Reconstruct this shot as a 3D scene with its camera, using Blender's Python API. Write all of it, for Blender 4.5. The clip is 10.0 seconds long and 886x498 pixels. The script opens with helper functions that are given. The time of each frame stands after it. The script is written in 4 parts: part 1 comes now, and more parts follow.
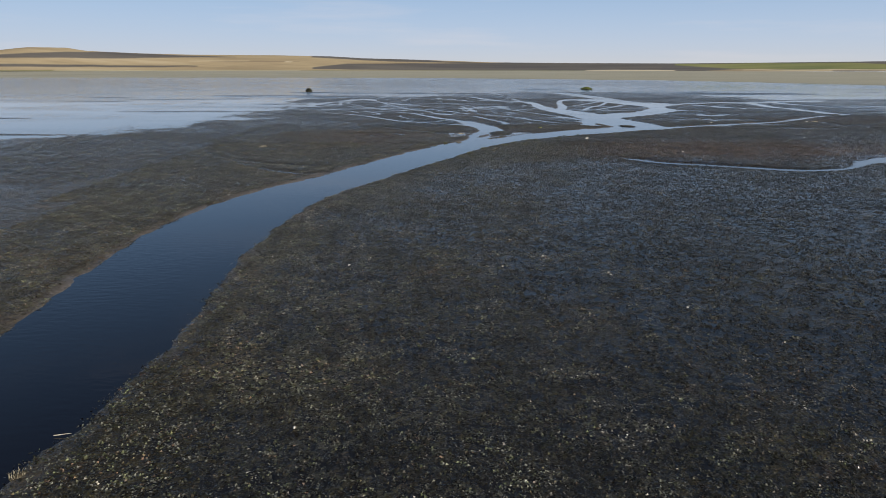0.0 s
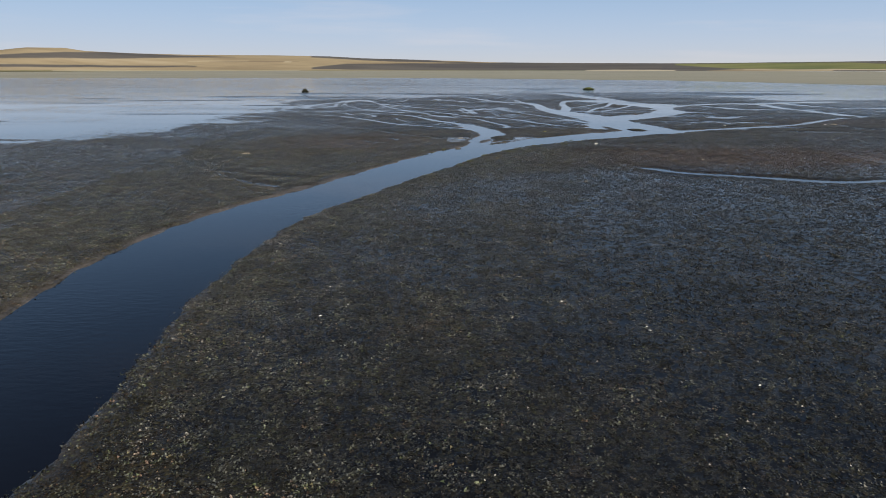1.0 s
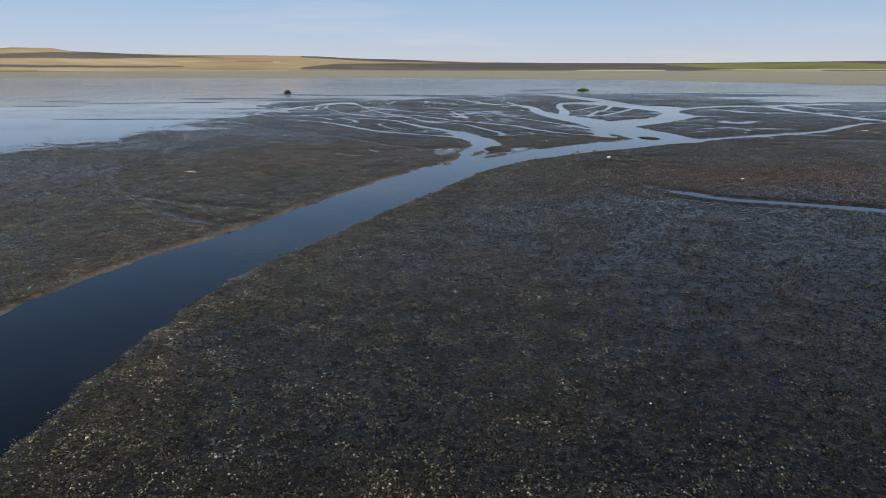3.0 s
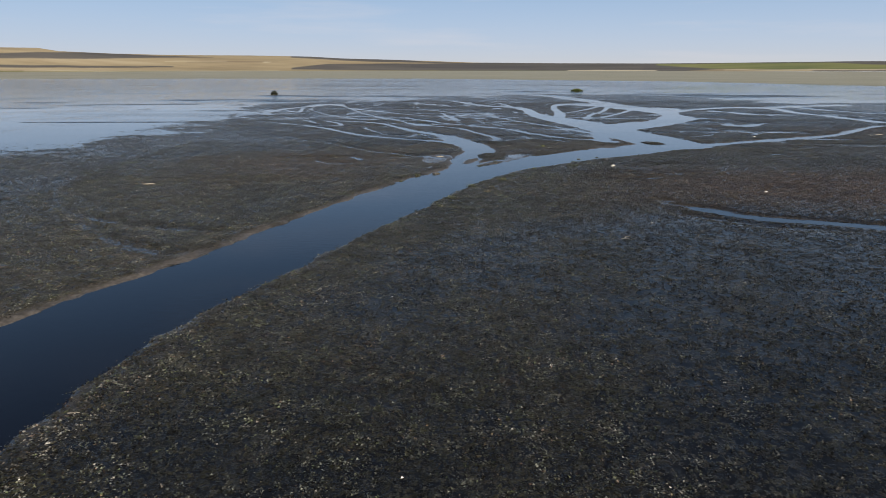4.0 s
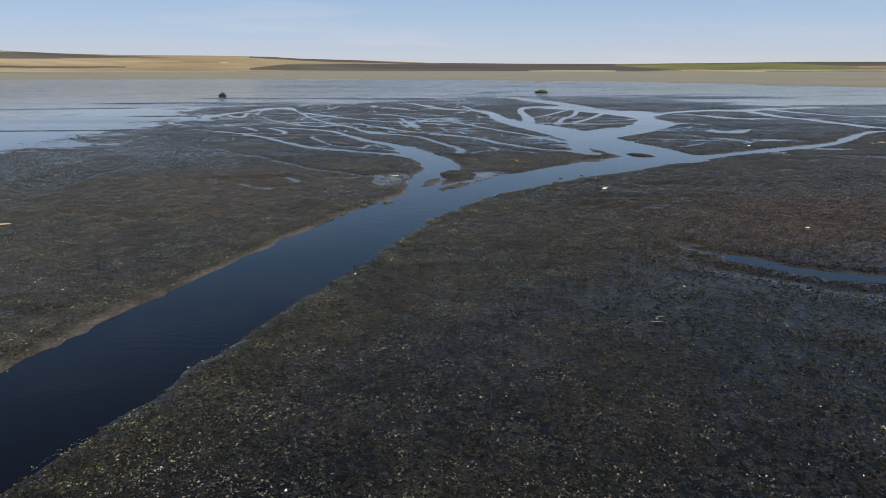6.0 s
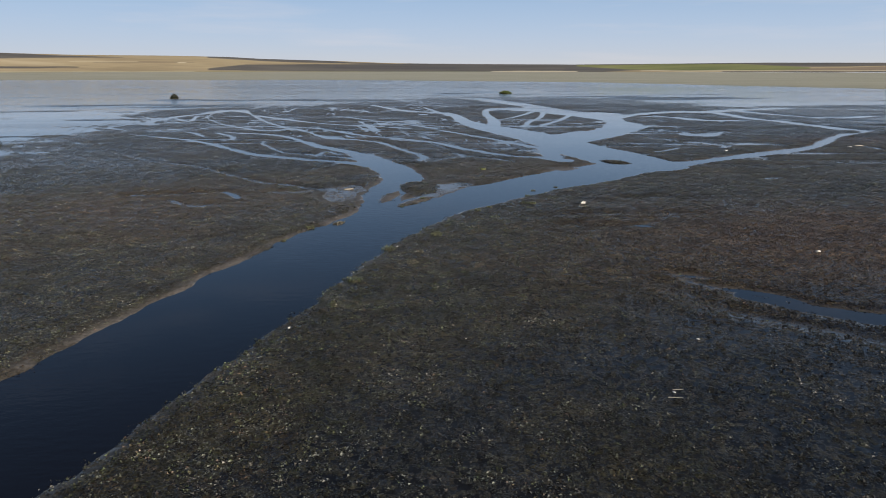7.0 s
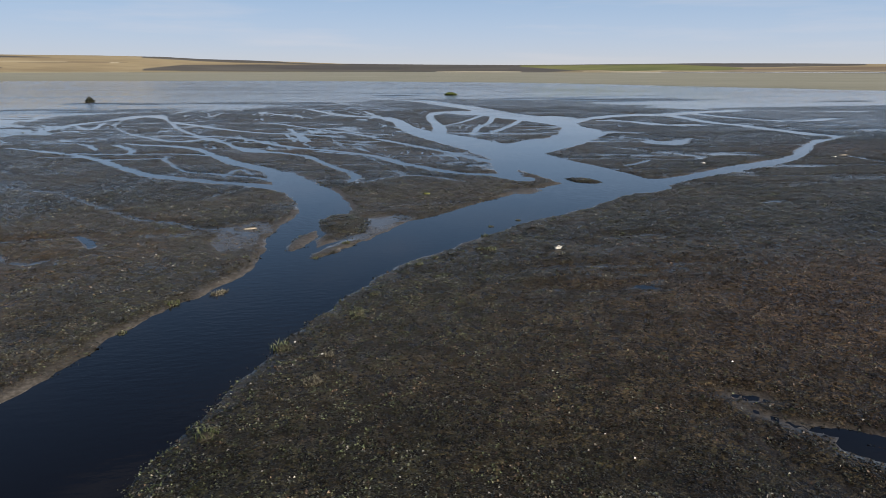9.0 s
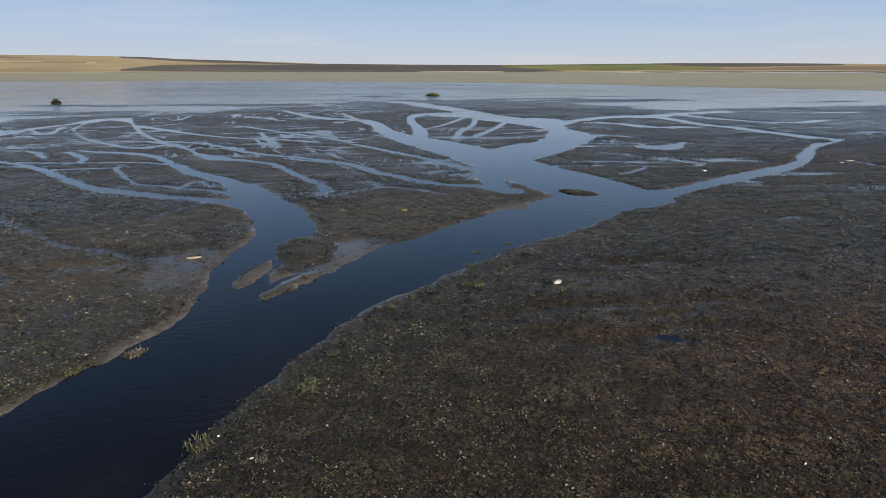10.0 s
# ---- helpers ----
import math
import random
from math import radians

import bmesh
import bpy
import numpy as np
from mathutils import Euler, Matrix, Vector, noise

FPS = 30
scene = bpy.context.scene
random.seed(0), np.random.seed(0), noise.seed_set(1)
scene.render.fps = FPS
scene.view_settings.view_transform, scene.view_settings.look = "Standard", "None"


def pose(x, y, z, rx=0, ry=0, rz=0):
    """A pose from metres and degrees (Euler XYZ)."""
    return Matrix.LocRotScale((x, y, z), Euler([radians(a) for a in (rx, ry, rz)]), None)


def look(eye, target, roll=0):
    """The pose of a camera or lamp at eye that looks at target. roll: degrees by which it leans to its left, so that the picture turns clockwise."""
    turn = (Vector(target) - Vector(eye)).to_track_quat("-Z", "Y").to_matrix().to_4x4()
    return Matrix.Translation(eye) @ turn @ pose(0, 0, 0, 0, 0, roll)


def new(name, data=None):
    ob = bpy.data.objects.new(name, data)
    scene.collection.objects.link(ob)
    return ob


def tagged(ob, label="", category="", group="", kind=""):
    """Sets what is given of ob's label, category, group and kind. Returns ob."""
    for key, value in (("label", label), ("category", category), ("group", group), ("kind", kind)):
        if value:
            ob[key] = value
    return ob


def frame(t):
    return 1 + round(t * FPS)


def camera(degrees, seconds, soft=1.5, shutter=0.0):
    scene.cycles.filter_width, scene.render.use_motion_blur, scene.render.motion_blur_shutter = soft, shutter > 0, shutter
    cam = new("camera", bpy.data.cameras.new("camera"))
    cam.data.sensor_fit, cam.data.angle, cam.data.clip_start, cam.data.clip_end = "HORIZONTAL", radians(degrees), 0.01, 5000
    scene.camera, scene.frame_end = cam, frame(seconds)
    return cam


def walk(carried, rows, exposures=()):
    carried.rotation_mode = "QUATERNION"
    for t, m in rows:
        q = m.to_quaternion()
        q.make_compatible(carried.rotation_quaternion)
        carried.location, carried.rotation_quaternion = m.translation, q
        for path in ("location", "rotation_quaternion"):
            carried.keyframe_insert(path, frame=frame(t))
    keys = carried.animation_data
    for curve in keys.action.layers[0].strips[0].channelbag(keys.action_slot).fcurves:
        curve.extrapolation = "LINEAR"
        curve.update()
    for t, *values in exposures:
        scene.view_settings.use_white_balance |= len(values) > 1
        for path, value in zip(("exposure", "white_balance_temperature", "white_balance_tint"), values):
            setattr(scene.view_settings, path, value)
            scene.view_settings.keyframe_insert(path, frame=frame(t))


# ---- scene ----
cam = camera(68.3, 10.0, soft=0.8)
METRES, EYE, TILT, LEAN, TURN = 83.336, 12.0, 0.0, 0.0, 0.0
ROWS = [
    (0.0, 0.0, 0.0, 0.0, 0.0, -15.33, -0.01),
    (0.5, 0.0017, 0.0511, 0.0004, -0.0, -15.33, 0.02),
    (1.0, 0.0031, 0.103, 0.0008, -0.02, -15.33, 0.02),
    (1.5, 0.0047, 0.1538, 0.0011, -0.12, -15.33, 0.03),
    (2.0, 0.0063, 0.2045, 0.0014, -0.35, -15.33, 0.04),
    (2.5, 0.0083, 0.2531, 0.0018, -0.57, -15.33, 0.05),
    (4.0, 0.0165, 0.406, 0.0021, -1.57, -15.31, 0.05),
    (4.5, 0.0199, 0.4559, 0.0026, -1.99, -15.3, 0.05),
    (5.0, 0.0234, 0.5059, 0.0026, -2.49, -15.29, 0.04),
    (5.5, 0.028, 0.5558, 0.0033, -3.46, -15.29, 0.05),
    (7.0, 0.0476, 0.7041, 0.0044, -7.96, -15.25, 0.03),
    (7.5, 0.0569, 0.7527, 0.0048, -9.4, -15.24, 0.03),
    (8.0, 0.067, 0.8008, 0.0051, -10.69, -15.23, 0.04),
    (8.5, 0.0783, 0.848, 0.0058, -11.64, -15.24, 0.04),
    (9.0, 0.091, 0.8972, 0.0062, -12.63, -15.22, 0.04),
    (9.5, 0.1033, 0.9422, 0.0065, -13.53, -15.22, 0.07),
    (10.0, 0.1166, 0.9895, 0.007, -14.13, -15.22, 0.08),
]
EXPOSURES = [(0.0, 0.47, 6920, 13), (10.0, 0.47, 6920, 13)]
walk(cam, [(t, pose(0, 0, EYE, TILT, LEAN, TURN) @ pose(METRES * x, METRES * y, METRES * z, 90 + pitch, roll, yaw)) for t, x, y, z, yaw, pitch, roll in ROWS], EXPOSURES)

# ---------------------------------------------------------------- light
SUN_ELEVATION, SUN_AZIMUTH = 23.0, 140.0   # degrees; azimuth clockwise from +y
world = bpy.data.worlds.new("world")
scene.world = world
world.use_nodes = True
wn = world.node_tree.nodes
sky = wn.new("ShaderNodeTexSky")
sky.sky_type, sky.sun_disc = "NISHITA", False
sky.sun_elevation, sky.sun_rotation = radians(SUN_ELEVATION), radians(SUN_AZIMUTH)
sky.air_density, sky.dust_density, sky.ozone_density, sky.altitude = 1.0, 0.1, 3.0, 900
wn["Background"].inputs["Strength"].default_value = 0.094
# deep clear blue overhead, thin haze that pales it towards the horizon, and faint streaks of high cloud


def world_node(kind, operation=None, **values):
    n = wn.new("ShaderNode" + kind)
    if operation:
        n.operation = operation
    for k, v in values.items():
        n.inputs[k].default_value = v
    return n


def world_mix(how, fac, a, b):
    n = wn.new("ShaderNodeMix")
    n.data_type, n.blend_type = "RGBA", how
    for k, v in ((0, fac), (6, a), (7, b)):
        if isinstance(v, (tuple, float)):
            n.inputs[k].default_value = v
        else:
            world.node_tree.links.new(v, n.inputs[k])
    return n.outputs[2]


wl = world.node_tree.links
way = world_node("TexCoord")
split = world_node("SeparateXYZ")
fades = []
for steep in (-4.5, -10.0):
    down, fade = world_node("Math", "MULTIPLY"), world_node("Math", "EXPONENT")
    down.inputs[1].default_value = steep
    fade.use_clamp = True
    wl.new(split.outputs["Z"], down.inputs[0])
    wl.new(down.outputs[0], fade.inputs[0])
    fades.append(fade.outputs[0])
stretch = world_node("Mapping", Scale=(2.0, 2.0, 22.0))
streaks = world_node("TexNoise", Scale=1.6, Detail=5.0, Roughness=0.55)
cloud = world_node("MapRange")
for k, v in ((1, 0.54), (2, 0.80), (3, 0.0), (4, 0.30)):
    cloud.inputs[k].default_value = v
for a, b in ((way.outputs["Generated"], split.inputs[0]),
             (way.outputs["Generated"], stretch.inputs[0]), (stretch.outputs[0], streaks.inputs["Vector"]), (streaks.outputs["Fac"], cloud.inputs[0])):
    wl.new(a, b)
deep = world_mix("MULTIPLY", 1.0, sky.outputs["Color"], (0.20, 0.25, 0.31, 1))
blue = world_mix("MIX", fades[0], deep, (2.0, 4.6, 8.4, 1))
hazy = world_mix("MIX", fades[1], blue, (4.5, 4.75, 5.0, 1))
wl.new(world_mix("MIX", cloud.outputs[0], hazy, (5.6, 5.5, 5.8, 1)), wn["Background"].inputs["Color"])
sun = new("sun", bpy.data.lights.new("sun", "SUN"))
sun.data.energy, sun.data.angle, sun.data.color = 5.0, radians(0.53), (1.0, 0.92, 0.80)
sa, se = radians(SUN_AZIMUTH), radians(SUN_ELEVATION)
sun.matrix_world = look((math.sin(sa) * math.cos(se) * 100, math.cos(sa) * math.cos(se) * 100, math.sin(se) * 100), (0, 0, 0))


# ---------------------------------------------------------------- materials
class Mat:
    """A node material with a Principled surface, and short ways to add nodes to it."""

    def __init__(self, name, roughness=0.8, specular=0.5):
        self.m = bpy.data.materials.new(name)
        self.m.use_nodes = True
        self.t = self.m.node_tree
        self.b = self.t.nodes["Principled BSDF"]
        self.b.inputs["Roughness"].default_value = roughness
        self.b.inputs["Specular IOR Level"].default_value = specular

    def node(self, kind, **values):
        n = self.t.nodes.new("ShaderNode" + kind)
        for k, v in values.items():
            n.inputs[k].default_value = v
        return n

    def link(self, a, b):
        self.t.links.new(a, b)

    def place(self, scale=(1, 1, 1), turn=0.0):
        g = self.node("NewGeometry")
        mp = self.node("Mapping", Scale=scale, Rotation=(0, 0, radians(turn)))
        self.link(g.outputs["Position"], mp.inputs["Vector"])
        return mp.outputs["Vector"]

    def noise(self, scale, detail=4.0, rough=0.6, vector=None, distortion=0.0):
        n = self.node("TexNoise", Scale=scale, Detail=detail, Roughness=rough, Distortion=distortion)
        self.link(vector or self.place(), n.inputs["Vector"])
        return n.outputs["Fac"]

    def ramp(self, fac, *stops):
        r = self.node("ValToRGB")
        e = r.color_ramp.elements
        while len(e) < len(stops):
            e.new(0.5)
        for k, (p, c) in zip(e, stops):
            k.position = p
            k.color = (*c, 1) if isinstance(c, tuple) else (c, c, c, 1)
        self.link(fac, r.inputs["Fac"])
        return r.outputs["Color"]

    def mix(self, fac, a, b, how="MIX"):
        n = self.t.nodes.new("ShaderNodeMix")
        n.data_type, n.blend_type = "RGBA", how
        for v, k in ((fac, 0), (a, 6), (b, 7)):
            if isinstance(v, (int, float)):
                n.inputs[k].default_value = v
            elif isinstance(v, tuple):
                n.inputs[k].default_value = (*v, 1)
            else:
                self.link(v, n.inputs[k])
        return n.outputs[2]

    def math(self, how, a, b=0.0):
        n = self.t.nodes.new("ShaderNodeMath")
        n.operation = how
        for k, v in enumerate((a, b)):
            if isinstance(v, (int, float)):
                n.inputs[k].default_value = v
            else:
                self.link(v, n.inputs[k])
        return n.outputs[0]

    def attribute(self, name):
        n = self.t.nodes.new("ShaderNodeAttribute")
        n.attribute_name = name
        return n.outputs["Fac"]

    def warp(self, amount, scale):
        """The place, pushed about by noise."""
        n = self.node("TexNoise", Scale=scale, Detail=3.0, Roughness=0.6)
        self.link(self.place(), n.inputs["Vector"])
        v = self.t.nodes.new("ShaderNodeVectorMath")
        v.operation = "MULTIPLY_ADD"
        v.inputs[1].default_value = (amount, amount, 0)
        self.link(n.outputs["Color"], v.inputs[0])
        self.link(self.place(), v.inputs[2])
        return v.outputs[0]

    def bump(self, height, distance, strength=1.0):
        n = self.node("Bump", Strength=strength, Distance=distance)
        self.link(height, n.inputs["Height"])
        self.link(n.outputs["Normal"], self.b.inputs["Normal"])

    def colour(self, c):
        self.link(c, self.b.inputs["Base Color"])

    def fuzz(self, weight, roughness, tint):
        self.b.inputs["Sheen Weight"].default_value = weight
        self.b.inputs["Sheen Roughness"].default_value = roughness
        self.b.inputs["Sheen Tint"].default_value = (*tint, 1)

    def rough(self, c):
        self.link(c, self.b.inputs["Roughness"])


def mud_material():
    m = Mat("wet_mud", 0.6, 0.5)
    m.fuzz(0.045, 0.14, (0.80, 0.76, 0.74))
    grain = m.noise(14.0, 3, 0.7)
    patch = m.noise(0.12, 4, 0.6)
    blotch = m.noise(0.55, 3, 0.6)
    lumps = m.noise(1.3, 4, 0.7)
    dry_bright, wet, silty = m.attribute("dry_bright"), m.attribute("wet"), m.attribute("silt")
    # low plants as ragged tufts of two sizes with dark gaps between them
    big = m.node("TexVoronoi", Scale=4.2, Randomness=1.0)
    m.link(m.warp(0.30, 6.0), big.inputs["Vector"])
    small = m.node("TexVoronoi", Scale=11.0, Randomness=1.0)
    m.link(m.warp(0.16, 12.0), small.inputs["Vector"])
    pick, speck = m.node("SeparateColor"), m.node("SeparateColor")
    m.link(big.outputs["Color"], pick.inputs[0])
    m.link(small.outputs["Color"], speck.inputs[0])
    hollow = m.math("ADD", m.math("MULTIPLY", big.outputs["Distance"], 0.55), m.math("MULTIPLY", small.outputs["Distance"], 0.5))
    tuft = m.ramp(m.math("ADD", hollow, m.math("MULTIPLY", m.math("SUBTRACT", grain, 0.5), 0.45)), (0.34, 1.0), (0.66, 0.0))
    room = m.math("ADD", m.math("MULTIPLY", pick.outputs["Red"], 0.6), m.math("ADD", 0.2, m.math("MULTIPLY", lumps, 1.1)))
    room = m.math("ADD", room, m.math("MULTIPLY", dry_bright, 0.30))
    room = m.math("SUBTRACT", room, m.math("MULTIPLY", wet, 0.18))
    room = m.math("SUBTRACT", room, m.math("MULTIPLY", silty, 1.2))
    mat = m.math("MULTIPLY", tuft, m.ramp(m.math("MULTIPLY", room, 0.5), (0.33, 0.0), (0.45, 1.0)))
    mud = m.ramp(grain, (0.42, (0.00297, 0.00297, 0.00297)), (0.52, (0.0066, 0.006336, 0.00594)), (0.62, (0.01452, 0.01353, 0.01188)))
    plant = m.mix(m.ramp(m.math("ADD", patch, m.math("MULTIPLY", dry_bright, 0.22)), (0.44, 0.0), (0.60, 1.0)), (0.0371, 0.0371, 0.0294), (0.0418, 0.039, 0.0219))
    plant = m.mix(m.ramp(m.noise(0.33, 3, 0.6, m.place((1, 1, 1), 30)), (0.55, 0.0), (0.68, 0.7)), plant, (0.0294, 0.0361, 0.0161))
    plant = m.mix(m.ramp(m.math("ADD", blotch, m.math("MULTIPLY", dry_bright, 0.08)), (0.58, 0.0), (0.72, 0.8)), plant, (0.0466, 0.0314, 0.0219))
    plant = m.mix(m.attribute("ochre"), plant, (0.1221, 0.07788, 0.0363))
    # plants paled by this mask: dryness plus grazing-angle brightness put into the colour
    plant = m.mix(1.0, plant, m.ramp(dry_bright, (0.0, 0.90), (0.35, 1.05), (0.65, 1.40), (1.0, 1.9)), "MULTIPLY")
    plant = m.mix(1.0, plant, m.ramp(speck.outputs["Green"], (0.0, 0.45), (0.5, 0.80), (0.85, 1.15), (0.98, 1.7)), "MULTIPLY")
    swathe = m.noise(0.28, 4, 0.62, m.place((0.6, 1.5, 1), -8))
    plant = m.mix(1.0, plant, m.ramp(swathe, (0.36, 0.55), (0.50, 0.88), (0.64, 1.25)), "MULTIPLY")
    plant = m.mix(1.0, plant, m.ramp(m.noise(1.5, 2, 0.5, m.place((1, 1, 1), 15)), (0.36, 0.55), (0.5, 0.9), (0.64, 1.4)), "MULTIPLY")
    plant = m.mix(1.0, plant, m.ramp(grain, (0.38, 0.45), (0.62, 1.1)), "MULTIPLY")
    mud = m.mix(dry_bright, mud, m.ramp(grain, (0.40, (0.0066, 0.00594, 0.00396)), (0.60, (0.02904, 0.02574, 0.01782))))
    # paler mud where the mask is high, painting distant ground brighter
    mud = m.mix(m.ramp(dry_bright, (0.66, 0.0), (1.0, 0.8)), mud, m.ramp(grain, (0.40, (0.01716, 0.01452, 0.01122)), (0.60, (0.0627, 0.05478, 0.04224))))
    mud = m.mix(m.attribute("ochre"), mud, m.ramp(grain, (0.40, (0.00924, 0.00594, 0.0033)), (0.60, (0.0363, 0.02244, 0.01122))))
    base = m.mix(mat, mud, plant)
    crumb = m.noise(5.0, 4, 0.75)
    silt = m.ramp(m.math("ADD", m.math("MULTIPLY", crumb, 0.7), m.math("MULTIPLY", lumps, 0.3)), (0.36, (0.045, 0.041, 0.037)), (0.5, (0.096, 0.088, 0.079)), (0.64, (0.185, 0.170, 0.152)))
    base = m.mix(silty, base, silt)
    streak = m.noise(0.02, 4, 0.6, m.place((0.2, 1.4, 1)))
    far = m.ramp(streak, (0.35, (0.243, 0.2475, 0.1935)), (0.65, (0.324, 0.324, 0.261)))
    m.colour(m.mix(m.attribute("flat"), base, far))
    film = m.math("ADD", m.math("MULTIPLY", lumps, 0.7), m.math("MULTIPLY", wet, 0.35))
    film = m.math("SUBTRACT", film, m.math("MULTIPLY", dry_bright, 0.20))
    film = m.math("SUBTRACT", film, m.math("MULTIPLY", silty, 0.20))
    gaps = m.ramp(film, (0.06, 0.50), (0.24, 0.18), (0.42, 0.05))
    m.rough(m.mix(m.attribute("flat"), m.mix(mat, gaps, (0.55, 0.55, 0.55)), (0.85, 0.85, 0.85)))
    m.link(m.mix(m.ramp(dry_bright, (0.15, 0.0), (0.65, 1.0)), m.mix(mat, m.ramp(wet, (0.1, 0.22), (0.8, 0.28)), (0.14, 0.14, 0.14)), (0.10, 0.10, 0.10)), m.b.inputs["Specular IOR Level"])
    m.bump(m.math("ADD", m.math("MULTIPLY", mat, m.math("ADD", grain, 0.5)), m.math("ADD", m.math("MULTIPLY", grain, 0.05), m.math("MULTIPLY", m.math("ADD", lumps, m.math("MULTIPLY", crumb, silty)), 0.2))), 0.03)
    return m.m


def water_material():
    m = Mat("still_water", 0.03, 0.5)
    m.b.inputs["IOR"].default_value = 1.36
    m.b.inputs["Base Color"].default_value = (0.0042, 0.0032, 0.0040, 1)
    ripple = m.noise(1.1, 3, 0.5, m.place((1, 2.6, 1), 20))
    swell = m.ramp(m.noise(0.03, 3), (0.45, 0.0), (0.65, 1.0))
    g = m.node("NewGeometry")
    xyz = m.node("SeparateXYZ")
    m.link(g.outputs["Position"], xyz.inputs[0])
    lake = m.ramp(m.math("DIVIDE", xyz.outputs["Y"], 1000.0), (0.24, 0.0), (0.6, 1.0))
    m.bump(m.math("MULTIPLY", ripple, m.math("ADD", m.math("MULTIPLY", swell, 0.8), m.math("ADD", m.math("MULTIPLY", lake, 4.0), 0.16))), 0.02)
    m.rough(m.ramp(m.noise(0.02, 4, 0.6, m.place((0.4, 1.5, 1))), (0.4, 0.03), (0.65, 0.12)))
    return m.m


def plant_material():
    m = Mat("marsh_plants", 0.5, 0.35)
    m.fuzz(0.045, 0.14, (0.80, 0.78, 0.74))
    g = m.node("NewGeometry")
    c = m.ramp(m.attribute("kind"), (0.0, (0.078, 0.080, 0.074)), (0.25, (0.098, 0.107, 0.090)), (0.45, (0.100, 0.107, 0.070)),
               (0.62, (0.080, 0.102, 0.050)), (0.78, (0.128, 0.082, 0.056)), (0.92, (0.150, 0.146, 0.128)), (0.985, (0.36, 0.35, 0.31)))
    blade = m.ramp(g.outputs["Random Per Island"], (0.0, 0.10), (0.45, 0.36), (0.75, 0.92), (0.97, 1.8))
    # dark foot and bright tip: shade between the blades put into their colour
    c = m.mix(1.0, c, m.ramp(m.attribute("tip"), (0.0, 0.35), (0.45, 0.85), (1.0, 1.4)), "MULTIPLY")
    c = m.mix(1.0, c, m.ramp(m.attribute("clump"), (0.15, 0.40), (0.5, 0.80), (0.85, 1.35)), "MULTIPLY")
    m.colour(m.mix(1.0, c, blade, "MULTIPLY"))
    m.rough(m.ramp(g.outputs["Random Per Island"], (0.0, 0.28), (1.0, 0.5)))
    return m.m


def hill_material():
    m = Mat("dry_steppe", 0.95, 0.1)
    f = m.noise(0.004, 5, 0.6, m.place((0.35, 1, 1), 5))
    gold = m.ramp(f, (0.35, (0.2666, 0.2193, 0.1419)), (0.5, (0.344, 0.2881, 0.1849)), (0.65, (0.4128, 0.3526, 0.2408)))
    # dark soil with cloud shadow and bluish distance haze put into its colour
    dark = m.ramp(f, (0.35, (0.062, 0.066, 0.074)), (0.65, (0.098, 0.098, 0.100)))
    green = m.ramp(f, (0.35, (0.1204, 0.1505, 0.0645)), (0.65, (0.2236, 0.2322, 0.0989)))
    c = m.mix(m.attribute("brown"), gold, (0.1677, 0.129, 0.1015))
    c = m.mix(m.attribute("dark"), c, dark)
    c = m.mix(m.attribute("green"), c, green)
    m.colour(m.mix(m.attribute("pale"), c, (0.5332, 0.4816, 0.3612)))
    m.bump(m.noise(0.02, 4), 4.0, 0.5)
    return m.m


MUD, WATER, PLANT, HILL = mud_material(), water_material(), plant_material(), hill_material()


# ---------------------------------------------------------------- helpers for meshes
def lattice(x, y, seed):
    """Smooth random values between -1 and 1 over the plane, one cell a metre."""
    x, y = np.asarray(x, float), np.asarray(y, float)
    xi, yi = np.floor(x).astype(np.int64), np.floor(y).astype(np.int64)
    fx, fy = x - xi, y - yi
    fx, fy = fx * fx * (3 - 2 * fx), fy * fy * (3 - 2 * fy)

    def value(i, j):
        h = (i * 374761393 + j * 668265263 + seed * 1442695041) & 0x7FFFFFFF
        h = ((h ^ (h >> 13)) * 1274126177) & 0x7FFFFFFF
        return ((h ^ (h >> 16)) & 0xFFFF) / 32767.5 - 1

    a, b, c, d = value(xi, yi), value(xi + 1, yi), value(xi, yi + 1), value(xi + 1, yi + 1)
    return (a + (b - a) * fx) * (1 - fy) + (c + (d - c) * fx) * fy


def rough_field(x, y, size, seed, octaves=4, gain=0.5):
    total, amp, norm = 0.0, 1.0, 0.0
    for k in range(octaves):
        total = total + amp * lattice(x * 2**k / size + 17 * k, y * 2**k / size - 9 * k, seed + k)
        norm += amp
        amp *= gain
    return total / norm


def mesh_from(name, verts, faces, material, smooth=False):
    """A mesh from arrays: verts (n, 3) and faces (k, 3 or 4)."""
    me = bpy.data.meshes.new(name)
    n = faces.shape[1]
    me.vertices.add(len(verts))
    me.vertices.foreach_set("co", np.ascontiguousarray(verts, np.float32).ravel())
    me.loops.add(faces.size)
    me.loops.foreach_set("vertex_index", np.ascontiguousarray(faces, np.int32).ravel())
    me.polygons.add(len(faces))
    me.polygons.foreach_set("loop_start", np.arange(0, faces.size, n, dtype=np.int32))
    me.polygons.foreach_set("use_smooth", np.full(len(faces), smooth))
    me.update(calc_edges=True)
    me.materials.append(material)
    return me


def grid_faces(nx, ny):
    i = np.arange(nx * ny).reshape(ny, nx)
    return np.stack([i[:-1, :-1], i[:-1, 1:], i[1:, 1:], i[1:, :-1]], -1).reshape(-1, 4)


def put(me, name, values):
    me.attributes.new(name, "FLOAT", "POINT").data.foreach_set("value", np.ascontiguousarray(values, np.float32).ravel())


